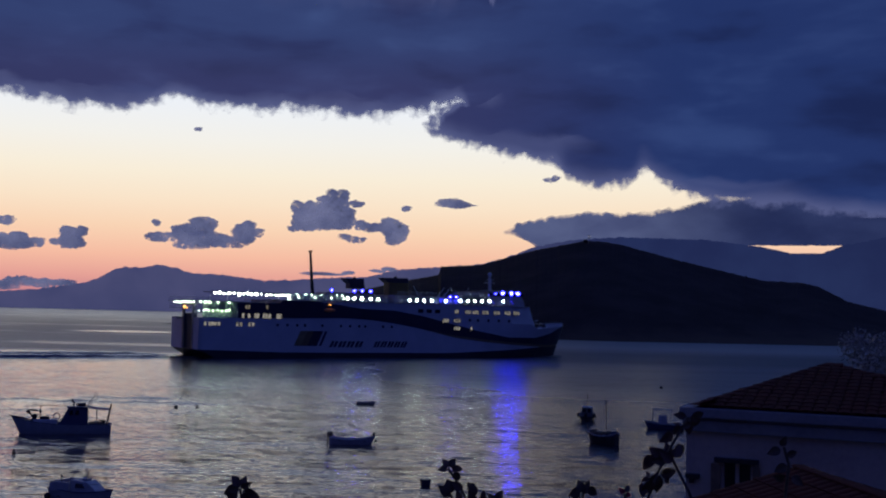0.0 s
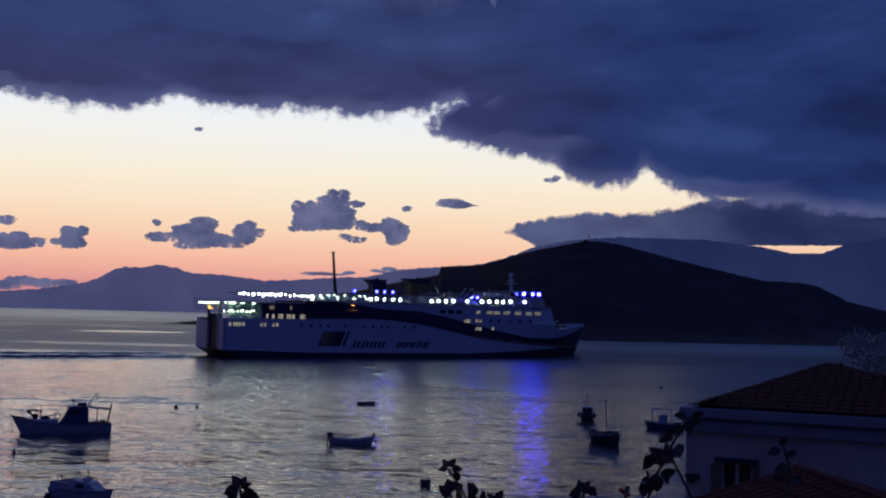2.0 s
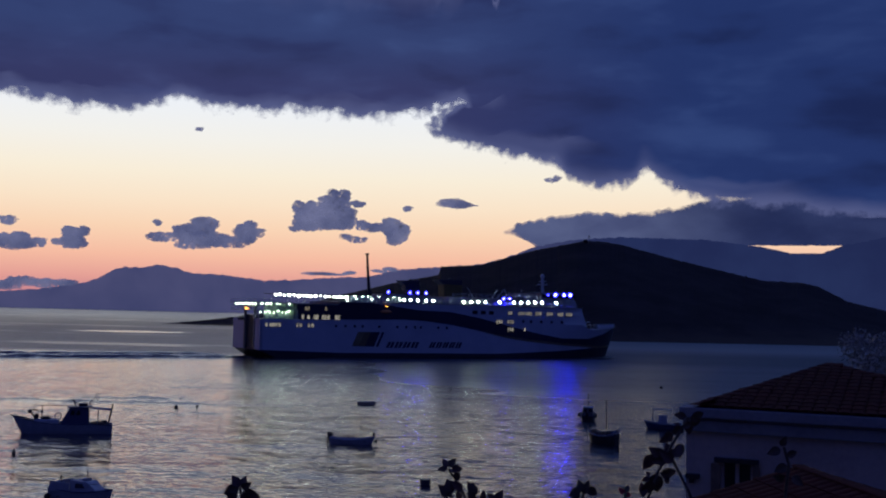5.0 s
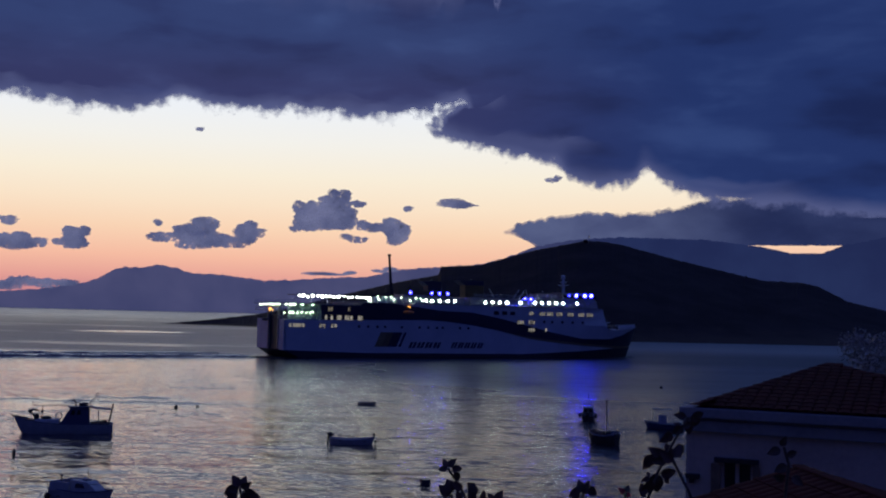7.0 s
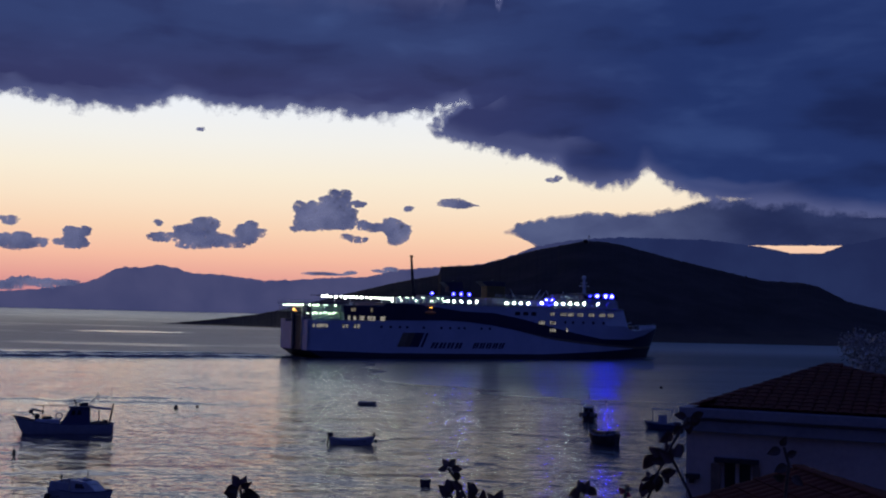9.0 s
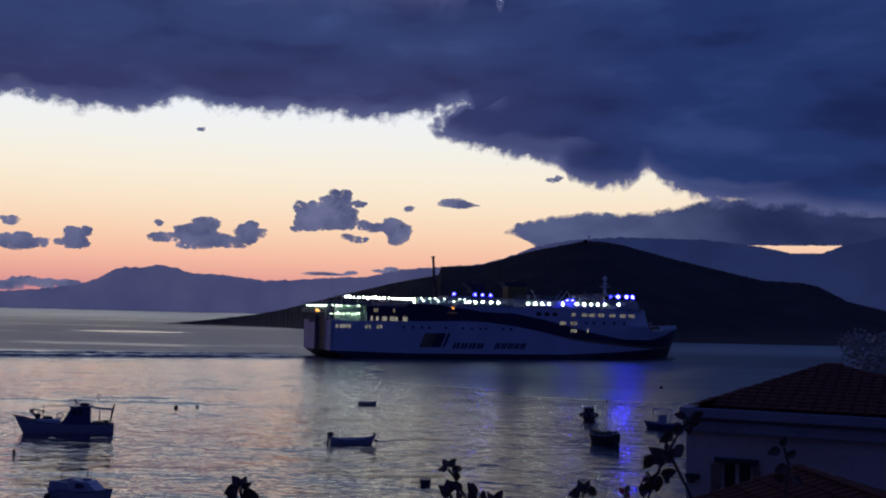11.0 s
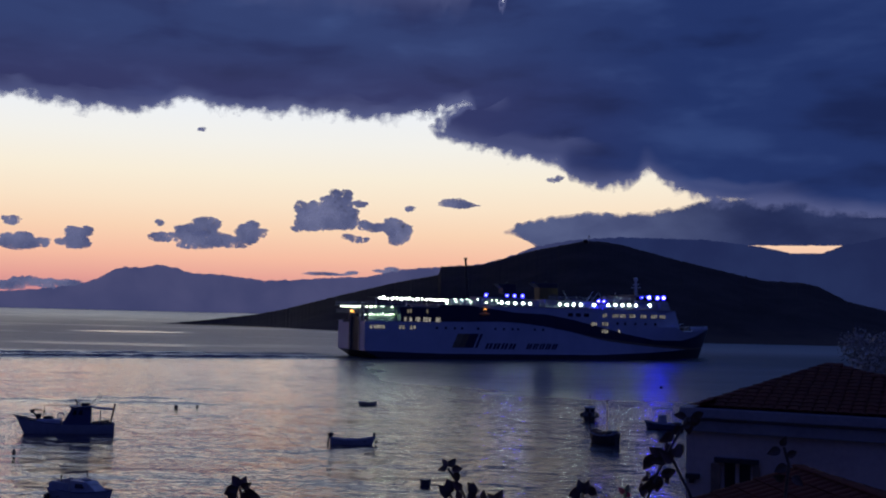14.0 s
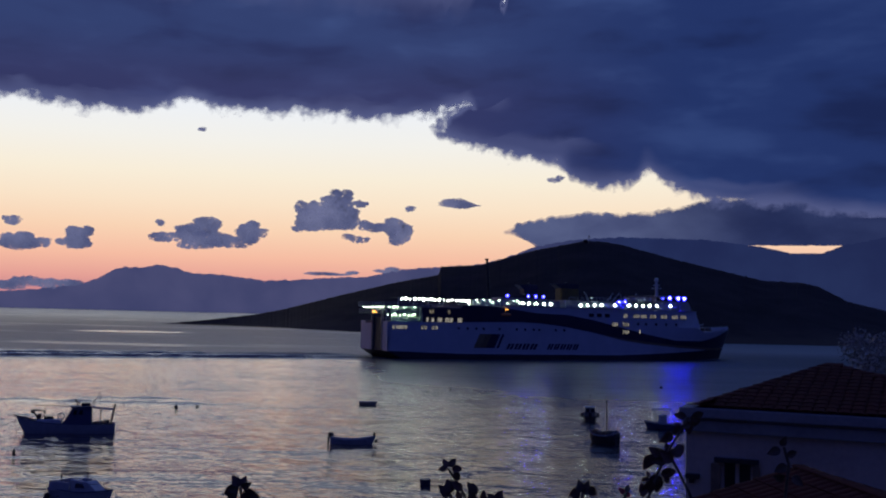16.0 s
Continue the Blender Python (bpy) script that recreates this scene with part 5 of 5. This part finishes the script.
def awning_boat():
    b = thing("awning_boat", "blue and white open boat with a cabin and flat awning", "boat")
    hull_part(b, 4.7, 1.8, 0.95, 0.62, 0.6, BOAT_BLUE, BOAT_WHITE, floor=0.2)
    part("wheelhouse", Shape().prism([(-0.3, -0.6, 0.4), (0.85, -0.6, 0.4), (0.85, 0.6, 0.4), (-0.3, 0.6, 0.4)], [(-0.25, -0.55, 1.65), (0.75, -0.55, 1.65), (0.75, 0.55, 1.65), (-0.25, 0.55, 1.65)]), BOAT_WHITE, b, bevel=0.04)
    part("awning", Shape().box(-0.9, 1.6, -0.75, 0.75, 2.36, 2.42), BOAT_BLUE, b, "flat blue awning")
    for x in (-0.8, 1.5):
        for y in (-0.65, 0.65):
            part("awning_post", Shape().tube((x, y, 0.55), (x, y, 2.37), 0.025), STEEL, b)
    part("cabin_window", Shape().box(0.0, 0.5, -0.64, -0.58, 1.1, 1.45), GLASS, b)
    part("stern_locker", Shape().box(-2.0, -1.3, -0.5, 0.5, 0.4, 0.85), BOAT_BLUE, b, bevel=0.03)
    part("light_mast", Shape().tube((0.3, 0, 2.42), (0.3, 0, 2.66), 0.04), DARK, b)
    return b


def buoy(x, y, r, tall=1.0, mat=None, label="small dark mooring buoy"):
    b = thing("mooring_buoy", label, "buoy", pose(x, y, 0), "mooring buoys")
    part("float", Shape().ball((0, 0, 0.3 * r * tall), r, 14, 10, 1, 1, tall), mat or RUBBER, b, "", True)
    part("eye_bolt", Shape().ring((0, 0, r * tall * 1.35), 0.22 * r, 0.05 * r, "y", 10), STEEL, b)
    return b


BOATS = []
for make, x, y, turn, dx, dy, dturn in ((cabin_boat, -39.6, 117.3, 196, 0.33, 0.35, -1.5), (cuddy_boat, -24.0, 75.6, -28, -0.06, 0.1, 1.0), (skiff, -8.9, 113.8, 3, 0.08, 0.0, 1.0),
                                         (dinghy, -10.75, 162.3, 4, 0.33, 0.0, 1.0), (console_boat, 19.7, 147.6, 78, 0.35, -0.2, 5.0), (caique, 17.7, 119.8, 131, 0.12, 0.05, -2.0), (awning_boat, 28.0, 137.6, 168, 0.0, 0.1, 0.5)):
    BOATS.append((make(), x, y, turn, dx, dy, dturn))
buoy(-35.6, 150.2, 0.28)
buoy(-33.1, 151.9, 0.22)
buoy(-38.3, 100.5, 0.15, 2.2)
drum = thing("mooring_drum", "dark blue plastic drum used as a mooring buoy", "buoy", pose(-0.95, 88.2, 0), "mooring buoys")
part("drum_body", Shape().tube((0, 0, -0.45), (0, 0, 0.42), 0.4, 0.42, 20), NAVY, drum, bevel=0.05)
part("drum_rim", Shape().ring((0, 0, 0.40), 0.42, 0.035, "z"), RUBBER, drum)
buoy(1.95, 199.5, 0.22)
buoy(43.5, 217.5, 0.28, 1.4)


# ---- house on the slope ----
HOUSE = pose(4.413, 20.0, 0, 0, 0, -24.4)


def tile_mesh(name, w=0.2, l=0.36):
    sh = Shape()
    rows = []
    for x, k in ((0, 1.0), (l, 0.86)):
        rows.append([(x, k * w / 2 * math.cos(a), 0.012 + 0.016 * k * math.sin(a) + (0.012 if x == 0 else 0)) for a in np.linspace(0, math.pi, 7)])
    inner = [[(x, y * 0.86, z - 0.014) for x, y, z in r] for r in rows]
    sh.grid(rows).grid(inner)
    sh.grid([rows[0], inner[0]])
    return sh.mesh(name, TILE, True)


TILE_MESH = tile_mesh("roof_tile")


def tiled_slope(parent, a, b, c, limit):
    """Barrel tiles on the triangle with the eave from a to b and the apex c, in the parent's space."""
    a, b, c = Vector(a), Vector(b), Vector(c)
    ex = (b - a).normalized()
    nrm = (b - a).cross(c - a).normalized()
    nrm = nrm if nrm.z > 0 else -nrm
    up = nrm.cross(ex)
    up = up if up.z > 0 else -up
    ac = c - a
    cx, cu, width = ac.dot(ex), ac.dot(up), (b - a).length
    count, j = 0, 0
    while j * 0.3 < cu - 0.15:
        v = j * 0.3
        lo, hi = cx * v / cu, width - (width - cx) * v / cu
        i = math.ceil((lo + 0.05) / 0.21)
        while i * 0.21 < hi - 0.05 and count < limit:
            p = a + ex * (i * 0.21) + up * v + nrm * 0.02
            ob = part("roof_tile", TILE_MESH, TILE, parent)
            jit = Matrix.Rotation(random.uniform(-0.04, 0.04), 3, "Z")
            yv = nrm.cross(up)
            ob.matrix_basis = Matrix.Translation(p) @ (Matrix((up, yv, nrm)).transposed() @ jit).to_4x4()
            count += 1
            i += 1
        j += 1


def house():
    h = thing("house", "old house with a whitewashed cornice and red tiled roof", "house", HOUSE)
    W, D = 5.6, 8.0
    sh = Shape().box(0.05, 0.66, 0, 0.4, 7.5, 11.5).box(0.66, 1.22, 0, 0.4, 7.5, 9.7).box(0.66, 1.22, 0, 0.4, 10.98, 11.5).box(1.22, W, 0, 0.4, 7.5, 11.5)
    part("wall", sh, PLASTER, h, "grey-brown plastered front wall")
    part("wall", Shape().box(0.05, 0.4, 0.4, D, 7.5, 11.5), PLASTER, h)
    part("wall", Shape().box(W - 0.4, W, 0.4, D, 7.5, 11.5), PLASTER, h)
    part("wall", Shape().box(0.4, W - 0.4, D - 0.4, D, 7.5, 11.5), PLASTER, h)
    part("cornice", Shape().box(0.0, W + 0.12, -0.12, D + 0.1, 11.5, 11.70), TRIM_WHITE, h, "whitewashed lower cornice band", bevel=0.02)
    part("cornice", Shape().box(0.03, W + 0.07, -0.07, D + 0.05, 11.70, 11.75), TRIM_WHITE, h)
    part("cornice", Shape().box(-0.04, W + 0.2, -0.24, D + 0.2, 11.75, 11.93), TRIM_WHITE, h, "whitewashed upper cornice band", bevel=0.02)
    win = part("window", Shape().box(0.66, 1.22, 0.12, 0.16, 9.7, 10.98), GLASS, h, "dark recessed window with open shutters")
    part("window_frame", Shape().box(0.66, 0.71, 0.06, 0.14, 9.7, 10.98).box(1.17, 1.22, 0.06, 0.14, 9.7, 10.98).box(0.91, 0.97, 0.05, 0.14, 9.7, 10.98), PLASTER, win)
    part("lintel", Shape().box(0.56, 1.32, -0.08, 0.1, 10.98, 11.06), DARK, h)
    for x0, x1 in ((0.50, 0.66), (1.22, 1.34)):
        part("shutter", Shape().box(x0, x1, -0.06, -0.003, 9.75, 10.95), WOOD, h)
    part("wall_lamp", Shape().box(0.06, 0.3, -0.12, -0.003, 10.66, 10.74).box(0.12, 0.2, -0.1, -0.003, 10.58, 10.66), DARK, h)
    e = 11.93
    a, b, c, d = (0.22, -0.2, e), (W + 0.3, -0.2, e), (W + 0.3, D + 0.3, e), (0.22, D + 0.3, e)
    apex = (2.15, 3.95, 12.62)
    roof = part("roof", Shape().add([a, b, c, d, apex], [(0, 1, 4), (1, 2, 4), (2, 3, 4), (3, 0, 4), (3, 2, 1, 0)]), TILE, h, "low hipped roof of red clay tiles")
    tiled_slope(roof, a, b, apex, 290)
    tiled_slope(roof, d, a, apex, 60)
    for p in (a, b):
        n = 14
        for i in range(n):
            q = Vector(p).lerp(Vector(apex), i / n)
            t = part("ridge_tile", TILE_MESH, TILE, roof)
            dr = (Vector(apex) - Vector(p)).normalized()
            sd = Vector((0, 0, 1)).cross(dr).normalized()
            t.matrix_basis = Matrix.Translation(q + Vector((0, 0, 0.025))) @ Matrix((dr, sd, dr.cross(sd))).transposed().to_4x4()
    return h


house()


def annex():
    h = thing("annex", "low outbuilding with a red tiled gable roof", "house", pose(4.68, 14.5, 0, 0, 0, 4))
    part("wall", Shape().box(-1.9, 1.9, -5.6, -0.15, 8.2, 10.95), PLASTER, h)
    top, ez = 11.58, 10.86
    roof = part("roof", Shape().prism([(-2.3, -5.8, ez), (2.6, -5.8, ez), (0, -5.8, top)], [(-2.3, 0, ez), (2.6, 0, ez), (0, 0, top)]), TILE, h, "red clay tile gable roof")
    for sg, ex in ((-1, -2.3), (1, 2.6)):
        run = Vector((abs(ex), 0, ez - top)).length
        upv = Vector((-ex, 0, top - ez)).normalized()
        nrm = Vector((0, 1, 0)).cross(upv)
        nrm = nrm if nrm.z > 0 else -nrm
        for i in range(16):
            for j in range(int(run / 0.3)):
                t = part("roof_tile", TILE_MESH, TILE, roof)
                p = Vector((ex, -0.12 - 0.21 * i, ez)) + upv * (0.3 * j) + nrm * 0.02
                t.matrix_basis = Matrix.Translation(p) @ Matrix((upv, nrm.cross(upv), nrm)).transposed().to_4x4()
    for i in range(12):
        t = part("ridge_tile", TILE_MESH, TILE, roof)
        t.matrix_basis = Matrix.Translation((0, -0.05 - 0.32 * i, top + 0.02)) @ Matrix.Rotation(-math.pi / 2, 4, "Z")
    return h


annex()


def olive_tree(x, y, z0, height, spread, seed):
    rnd = random.Random(seed)
    t = thing("olive_tree", "grey-green olive tree with a rounded uneven crown", "tree", pose(x, y, z0))
    tr = Shape().tube((0, 0, -0.3), (0.1, 0, height * 0.45), 0.28, 0.2, 10)
    for i in range(6):
        a = i * 1.05
        tr.tube((0.1, 0, height * 0.42), (spread * 0.6 * math.cos(a), spread * 0.6 * math.sin(a), height * rnd.uniform(0.65, 0.85)), 0.12, 0.04, 7)
    part("trunk", tr, BARK, t)
    cr = Shape()
    clumps = [(rnd.gauss(0, 0.42) * spread, rnd.gauss(0, 0.42) * spread, height * rnd.uniform(0.55, 0.98)) for _ in range(46)]
    for cx, cy, cz in clumps:
        R = spread * rnd.uniform(0.2, 0.36)
        for _ in range(420):
            d = Vector((rnd.gauss(0, 1), rnd.gauss(0, 1), rnd.gauss(0, 1))).normalized() * R * rnd.uniform(0.45, 1.02)
            p = Vector((cx, cy, cz)) + d
            u = Vector((rnd.gauss(0, 1), rnd.gauss(0, 1), rnd.gauss(0, 1))).normalized()
            w = d.cross(u).normalized()
            l = rnd.uniform(0.05, 0.085)
            cr.add([p - u * l, p + w * l * 0.35, p + u * l, p - w * l * 0.35], [(0, 1, 2, 3)])
    part("crown", cr, OLIVE, t)
    return t


olive_tree(13.7, 31.0, 8.0, 5.0, 1.9, 2)
olive_tree(16.0, 30.0, 8.0, 4.8, 2.2, 6)


# ---- bougainvillea at the terrace edge ----
def leaf_mesh(name, mat, l=0.055, w=0.040):
    sh = Shape()
    rows = []
    for i in range(7):
        s = i / 6
        b = w * math.sin(math.pi * s ** 0.75) ** 0.9 * (1 - 0.25 * s)
        rows.append([(l * s, b * u / 2, 0.25 * abs(u) * b * 0.6 - 0.012 * s * s) for u in (-1, -0.5, 0, 0.5, 1)])
    sh.grid(rows)
    sh.grid([[(x, y, z - 0.0008) for x, y, z in r] for r in rows])
    return sh.mesh(name, mat, True)


LEAF_MESH = leaf_mesh("leaf", LEAF)
BRACT_MESH = leaf_mesh("bract", BRACT, 0.04, 0.034)


def branch(stems, leaves, label):
    """stems: paths in metres; leaves: place, direction, size, and whether it is a bract."""
    b = thing("bougainvillea", label, "plant", pose(0, 3.2, 0), "terrace plants")
    for pts in stems:
        part("stem", Shape().path(pts, 0.0042, 6), BARK, b)
    for (x, z), (ux, uz), k, red in [(p, d, k * 0.86, r) for p, d, k, r in leaves]:
        ob = part("bract" if red else "leaf", BRACT_MESH if red else LEAF_MESH, LEAF, b, "dark magenta bract" if red else "")
        d = Vector((ux, random.uniform(-0.35, 0.35), uz)).normalized()
        n = Vector((random.uniform(-0.4, 0.4), -1, random.uniform(-0.3, 0.3)))
        yv = n.cross(d).normalized()
        ob.matrix_basis = Matrix.Translation((x, random.uniform(-0.03, 0.03), z)) @ Matrix((d, yv, d.cross(yv))).transposed().to_4x4() @ Matrix.Scale(k, 4)
    return b


branch([[(-0.50, 0.02, 11.75), (-0.556, 0, 12.904), (-0.566, 0, 12.957)]],
       [((-0.568, 12.957), (-0.64, 0.77), 0.93, 0), ((-0.563, 12.957), (0.34, 0.94), 0.78, 0), ((-0.560, 12.960), (0.91, 0.40), 0.74, 0), ((-0.568, 12.953), (-1.00, -0.06), 0.69, 0), ((-0.574, 12.954), (-0.89, -0.46), 1.16, 0), ((-0.557, 12.947), (0.96, -0.27), 1.14, 0), ((-0.557, 12.944), (0.70, -0.72), 0.85, 0), ((-0.571, 12.946), (-0.75, -0.66), 0.96, 0)],
       "bougainvillea shoot with a tuft of dark leaves")
branch([[(0.10, 0.02, 11.75), (0.095, 0, 12.914), (0.078, 0, 12.951), (0.053, 0, 12.993), (0.030, 0, 13.026)], [(0.08, 0.02, 11.75), (0.055, 0, 12.913), (0.038, 0, 12.953)], [(0.13, 0.02, 11.75), (0.125, 0, 12.915), (0.108, 0, 12.946)]],
       [((0.028, 13.027), (-0.98, -0.17), 0.60, 0), ((0.028, 13.029), (-0.48, 0.88), 0.63, 0), ((0.030, 13.029), (0.72, 0.70), 0.73, 0), ((0.039, 13.025), (1.00, 0.02), 0.77, 0), ((0.048, 13.020), (0.48, -0.88), 0.74, 0), ((0.036, 12.958), (-0.29, 0.96), 0.86, 0), ((0.040, 12.956), (-0.07, 1.00), 0.79, 0), ((0.041, 12.942), (-0.80, 0.60), 1.05, 0), ((0.071, 12.966), (-0.75, 0.66), 0.81, 0), ((0.104, 12.951), (-0.35, 0.94), 0.84, 0), ((0.107, 12.951), (-0.13, 0.99), 0.82, 0), ((0.111, 12.933), (-0.56, 0.83), 0.90, 0), ((0.133, 12.936), (-0.02, 1.00), 0.66, 0), ((0.165, 12.934), (-0.55, 0.84), 0.76, 0), ((0.168, 12.935), (0.53, 0.85), 0.83, 0), ((0.070, 12.938), (-0.54, 0.84), 0.66, 0)],
       "bougainvillea shoots with dark pointed leaves")
branch([[(0.40, 0.02, 11.75), (0.417, 0, 12.927), (0.420, 0, 12.971)], [(0.52, 0.02, 11.75), (0.536, 0, 12.925), (0.541, 0, 12.968)]],
       [((0.419, 12.969), (-0.45, 0.90), 0.85, 0), ((0.424, 12.972), (0.53, 0.85), 0.68, 0), ((0.413, 12.974), (-0.86, -0.51), 0.88, 0), ((0.432, 12.977), (0.85, -0.52), 0.92, 0), ((0.420, 12.967), (0.24, 0.97), 0.53, 0), ((0.411, 12.964), (-0.70, -0.72), 0.73, 0), ((0.542, 12.966), (-0.84, 0.55), 0.68, 1), ((0.543, 12.970), (0.36, 0.93), 0.53, 0), ((0.543, 12.963), (0.97, -0.26), 0.56, 1), ((0.589, 12.963), (-0.01, 1.00), 0.91, 0), ((0.595, 12.958), (-0.39, 0.92), 0.61, 0)],
       "bougainvillea shoots with a magenta bract")
branch([[(0.62, 0.02, 11.75), (0.595, 0, 12.926), (0.632, 0, 13.026), (0.671, 0, 13.105), (0.703, 0, 13.162), (0.719, 0, 13.187)], [(0.78, 0.02, 11.75), (0.741, 0, 12.930), (0.722, 0, 12.977), (0.672, 0, 13.072)]],
       [((0.718, 13.189), (-1.00, 0.10), 0.76, 0), ((0.722, 13.191), (0.98, 0.18), 0.99, 0), ((0.723, 13.176), (0.09, -1.00), 0.89, 0), ((0.746, 13.195), (-0.05, -1.00), 0.91, 0), ((0.722, 13.187), (0.99, -0.17), 0.58, 0), ((0.703, 13.162), (-0.78, -0.63), 0.88, 0), ((0.698, 13.162), (-0.90, 0.44), 0.42, 0), ((0.676, 13.143), (-0.78, -0.63), 1.05, 0), ((0.702, 13.162), (0.92, 0.39), 0.47, 0), ((0.672, 13.064), (-0.81, 0.59), 1.07, 0), ((0.661, 13.064), (-0.85, 0.53), 1.29, 0), ((0.658, 13.064), (-0.99, -0.11), 0.92, 0), ((0.620, 13.079), (-0.46, -0.89), 1.16, 0), ((0.673, 13.070), (-0.23, 0.97), 0.96, 0), ((0.691, 13.112), (0.32, -0.95), 1.10, 0), ((0.677, 13.075), (0.47, 0.88), 0.95, 0), ((0.685, 13.109), (0.30, -0.96), 0.80, 0), ((0.634, 13.024), (0.05, -1.00), 1.38, 0), ((0.632, 13.021), (-0.31, -0.95), 0.90, 0), ((0.643, 13.021), (0.99, 0.15), 1.13, 0), ((0.651, 13.016), (0.68, -0.74), 0.60, 0), ((0.611, 13.012), (-0.95, -0.32), 0.57, 0), ((0.610, 13.011), (-0.36, -0.93), 1.30, 0), ((0.609, 13.017), (-0.56, 0.83), 0.38, 0)],
       "tall bougainvillea branch with dark pointed leaves")
branch([[(0.90, 0.02, 11.75), (0.98, 0, 12.8), (1.01, 0, 13.06), (0.995, 0, 13.11)]],
       [((0.995, 13.10), (-0.8, -0.3), 0.9, 0), ((1.0, 13.09), (0.9, 0.1), 0.8, 0), ((0.995, 13.11), (0.4, 0.8), 0.7, 0), ((1.0, 13.06), (-0.9, -0.5), 0.9, 0), ((1.01, 13.03), (0.7, -0.5), 0.9, 0), ((1.0, 13.02), (-0.9, 0.1), 0.8, 0)],
       "bougainvillea shoot with small leaves")


# ---- what moves ----
def ferry_pose(t, side=0.0):
    a0, w = radians(31.287), radians(-0.4794)
    mid = a0 + w * t / 2
    return pose(-72.27 + 3.6533 * t * math.cos(mid), 312.38 + 3.6533 * t * math.sin(mid), 0, 0, 0, math.degrees(a0 + w * t))


def motions():
    walk(BEACON_HOOD, [(t, pose(0, 0, 5.2, 0, 0, BEACON_AIM + 59.7 * (t - 11.87))) for t in range(17)])
    walk(WATER, [(0, pose(0, 0, 0)), (8, pose(1.6, -3.2, 0)), (16, pose(3.2, -6.4, 0))])
    walk(FERRY, [(t, ferry_pose(t)) for t in range(0, 17, 2)])
    walk(WAKE, [(t, ferry_pose(t)) for t in range(0, 17, 2)])
    for ob in DECK:
        walk(ob, [(0, pose(-4, -10, 0)), (8, pose(4, 8, 0)), (16, pose(12, 26, 0))])
    for ob, dx in CLOUDS:
        walk(ob, [(0, pose(0, 0, 0)), (8, pose(dx * 0.5, 0, 0)), (16, pose(dx, 0, 0))])
    for i, (ob, x, y, turn, dx, dy, dturn) in enumerate(BOATS):
        rows = []
        for t in range(0, 17, 2):
            s = t / 16
            rows.append((t, pose(x + dx * s, y + dy * s, 0.02 * math.sin(1.1 * t + i), 0.7 * math.sin(1.3 * t + 2 * i), 0.4 * math.sin(0.9 * t + i), turn + dturn * s)))
        walk(ob, rows)


motions()
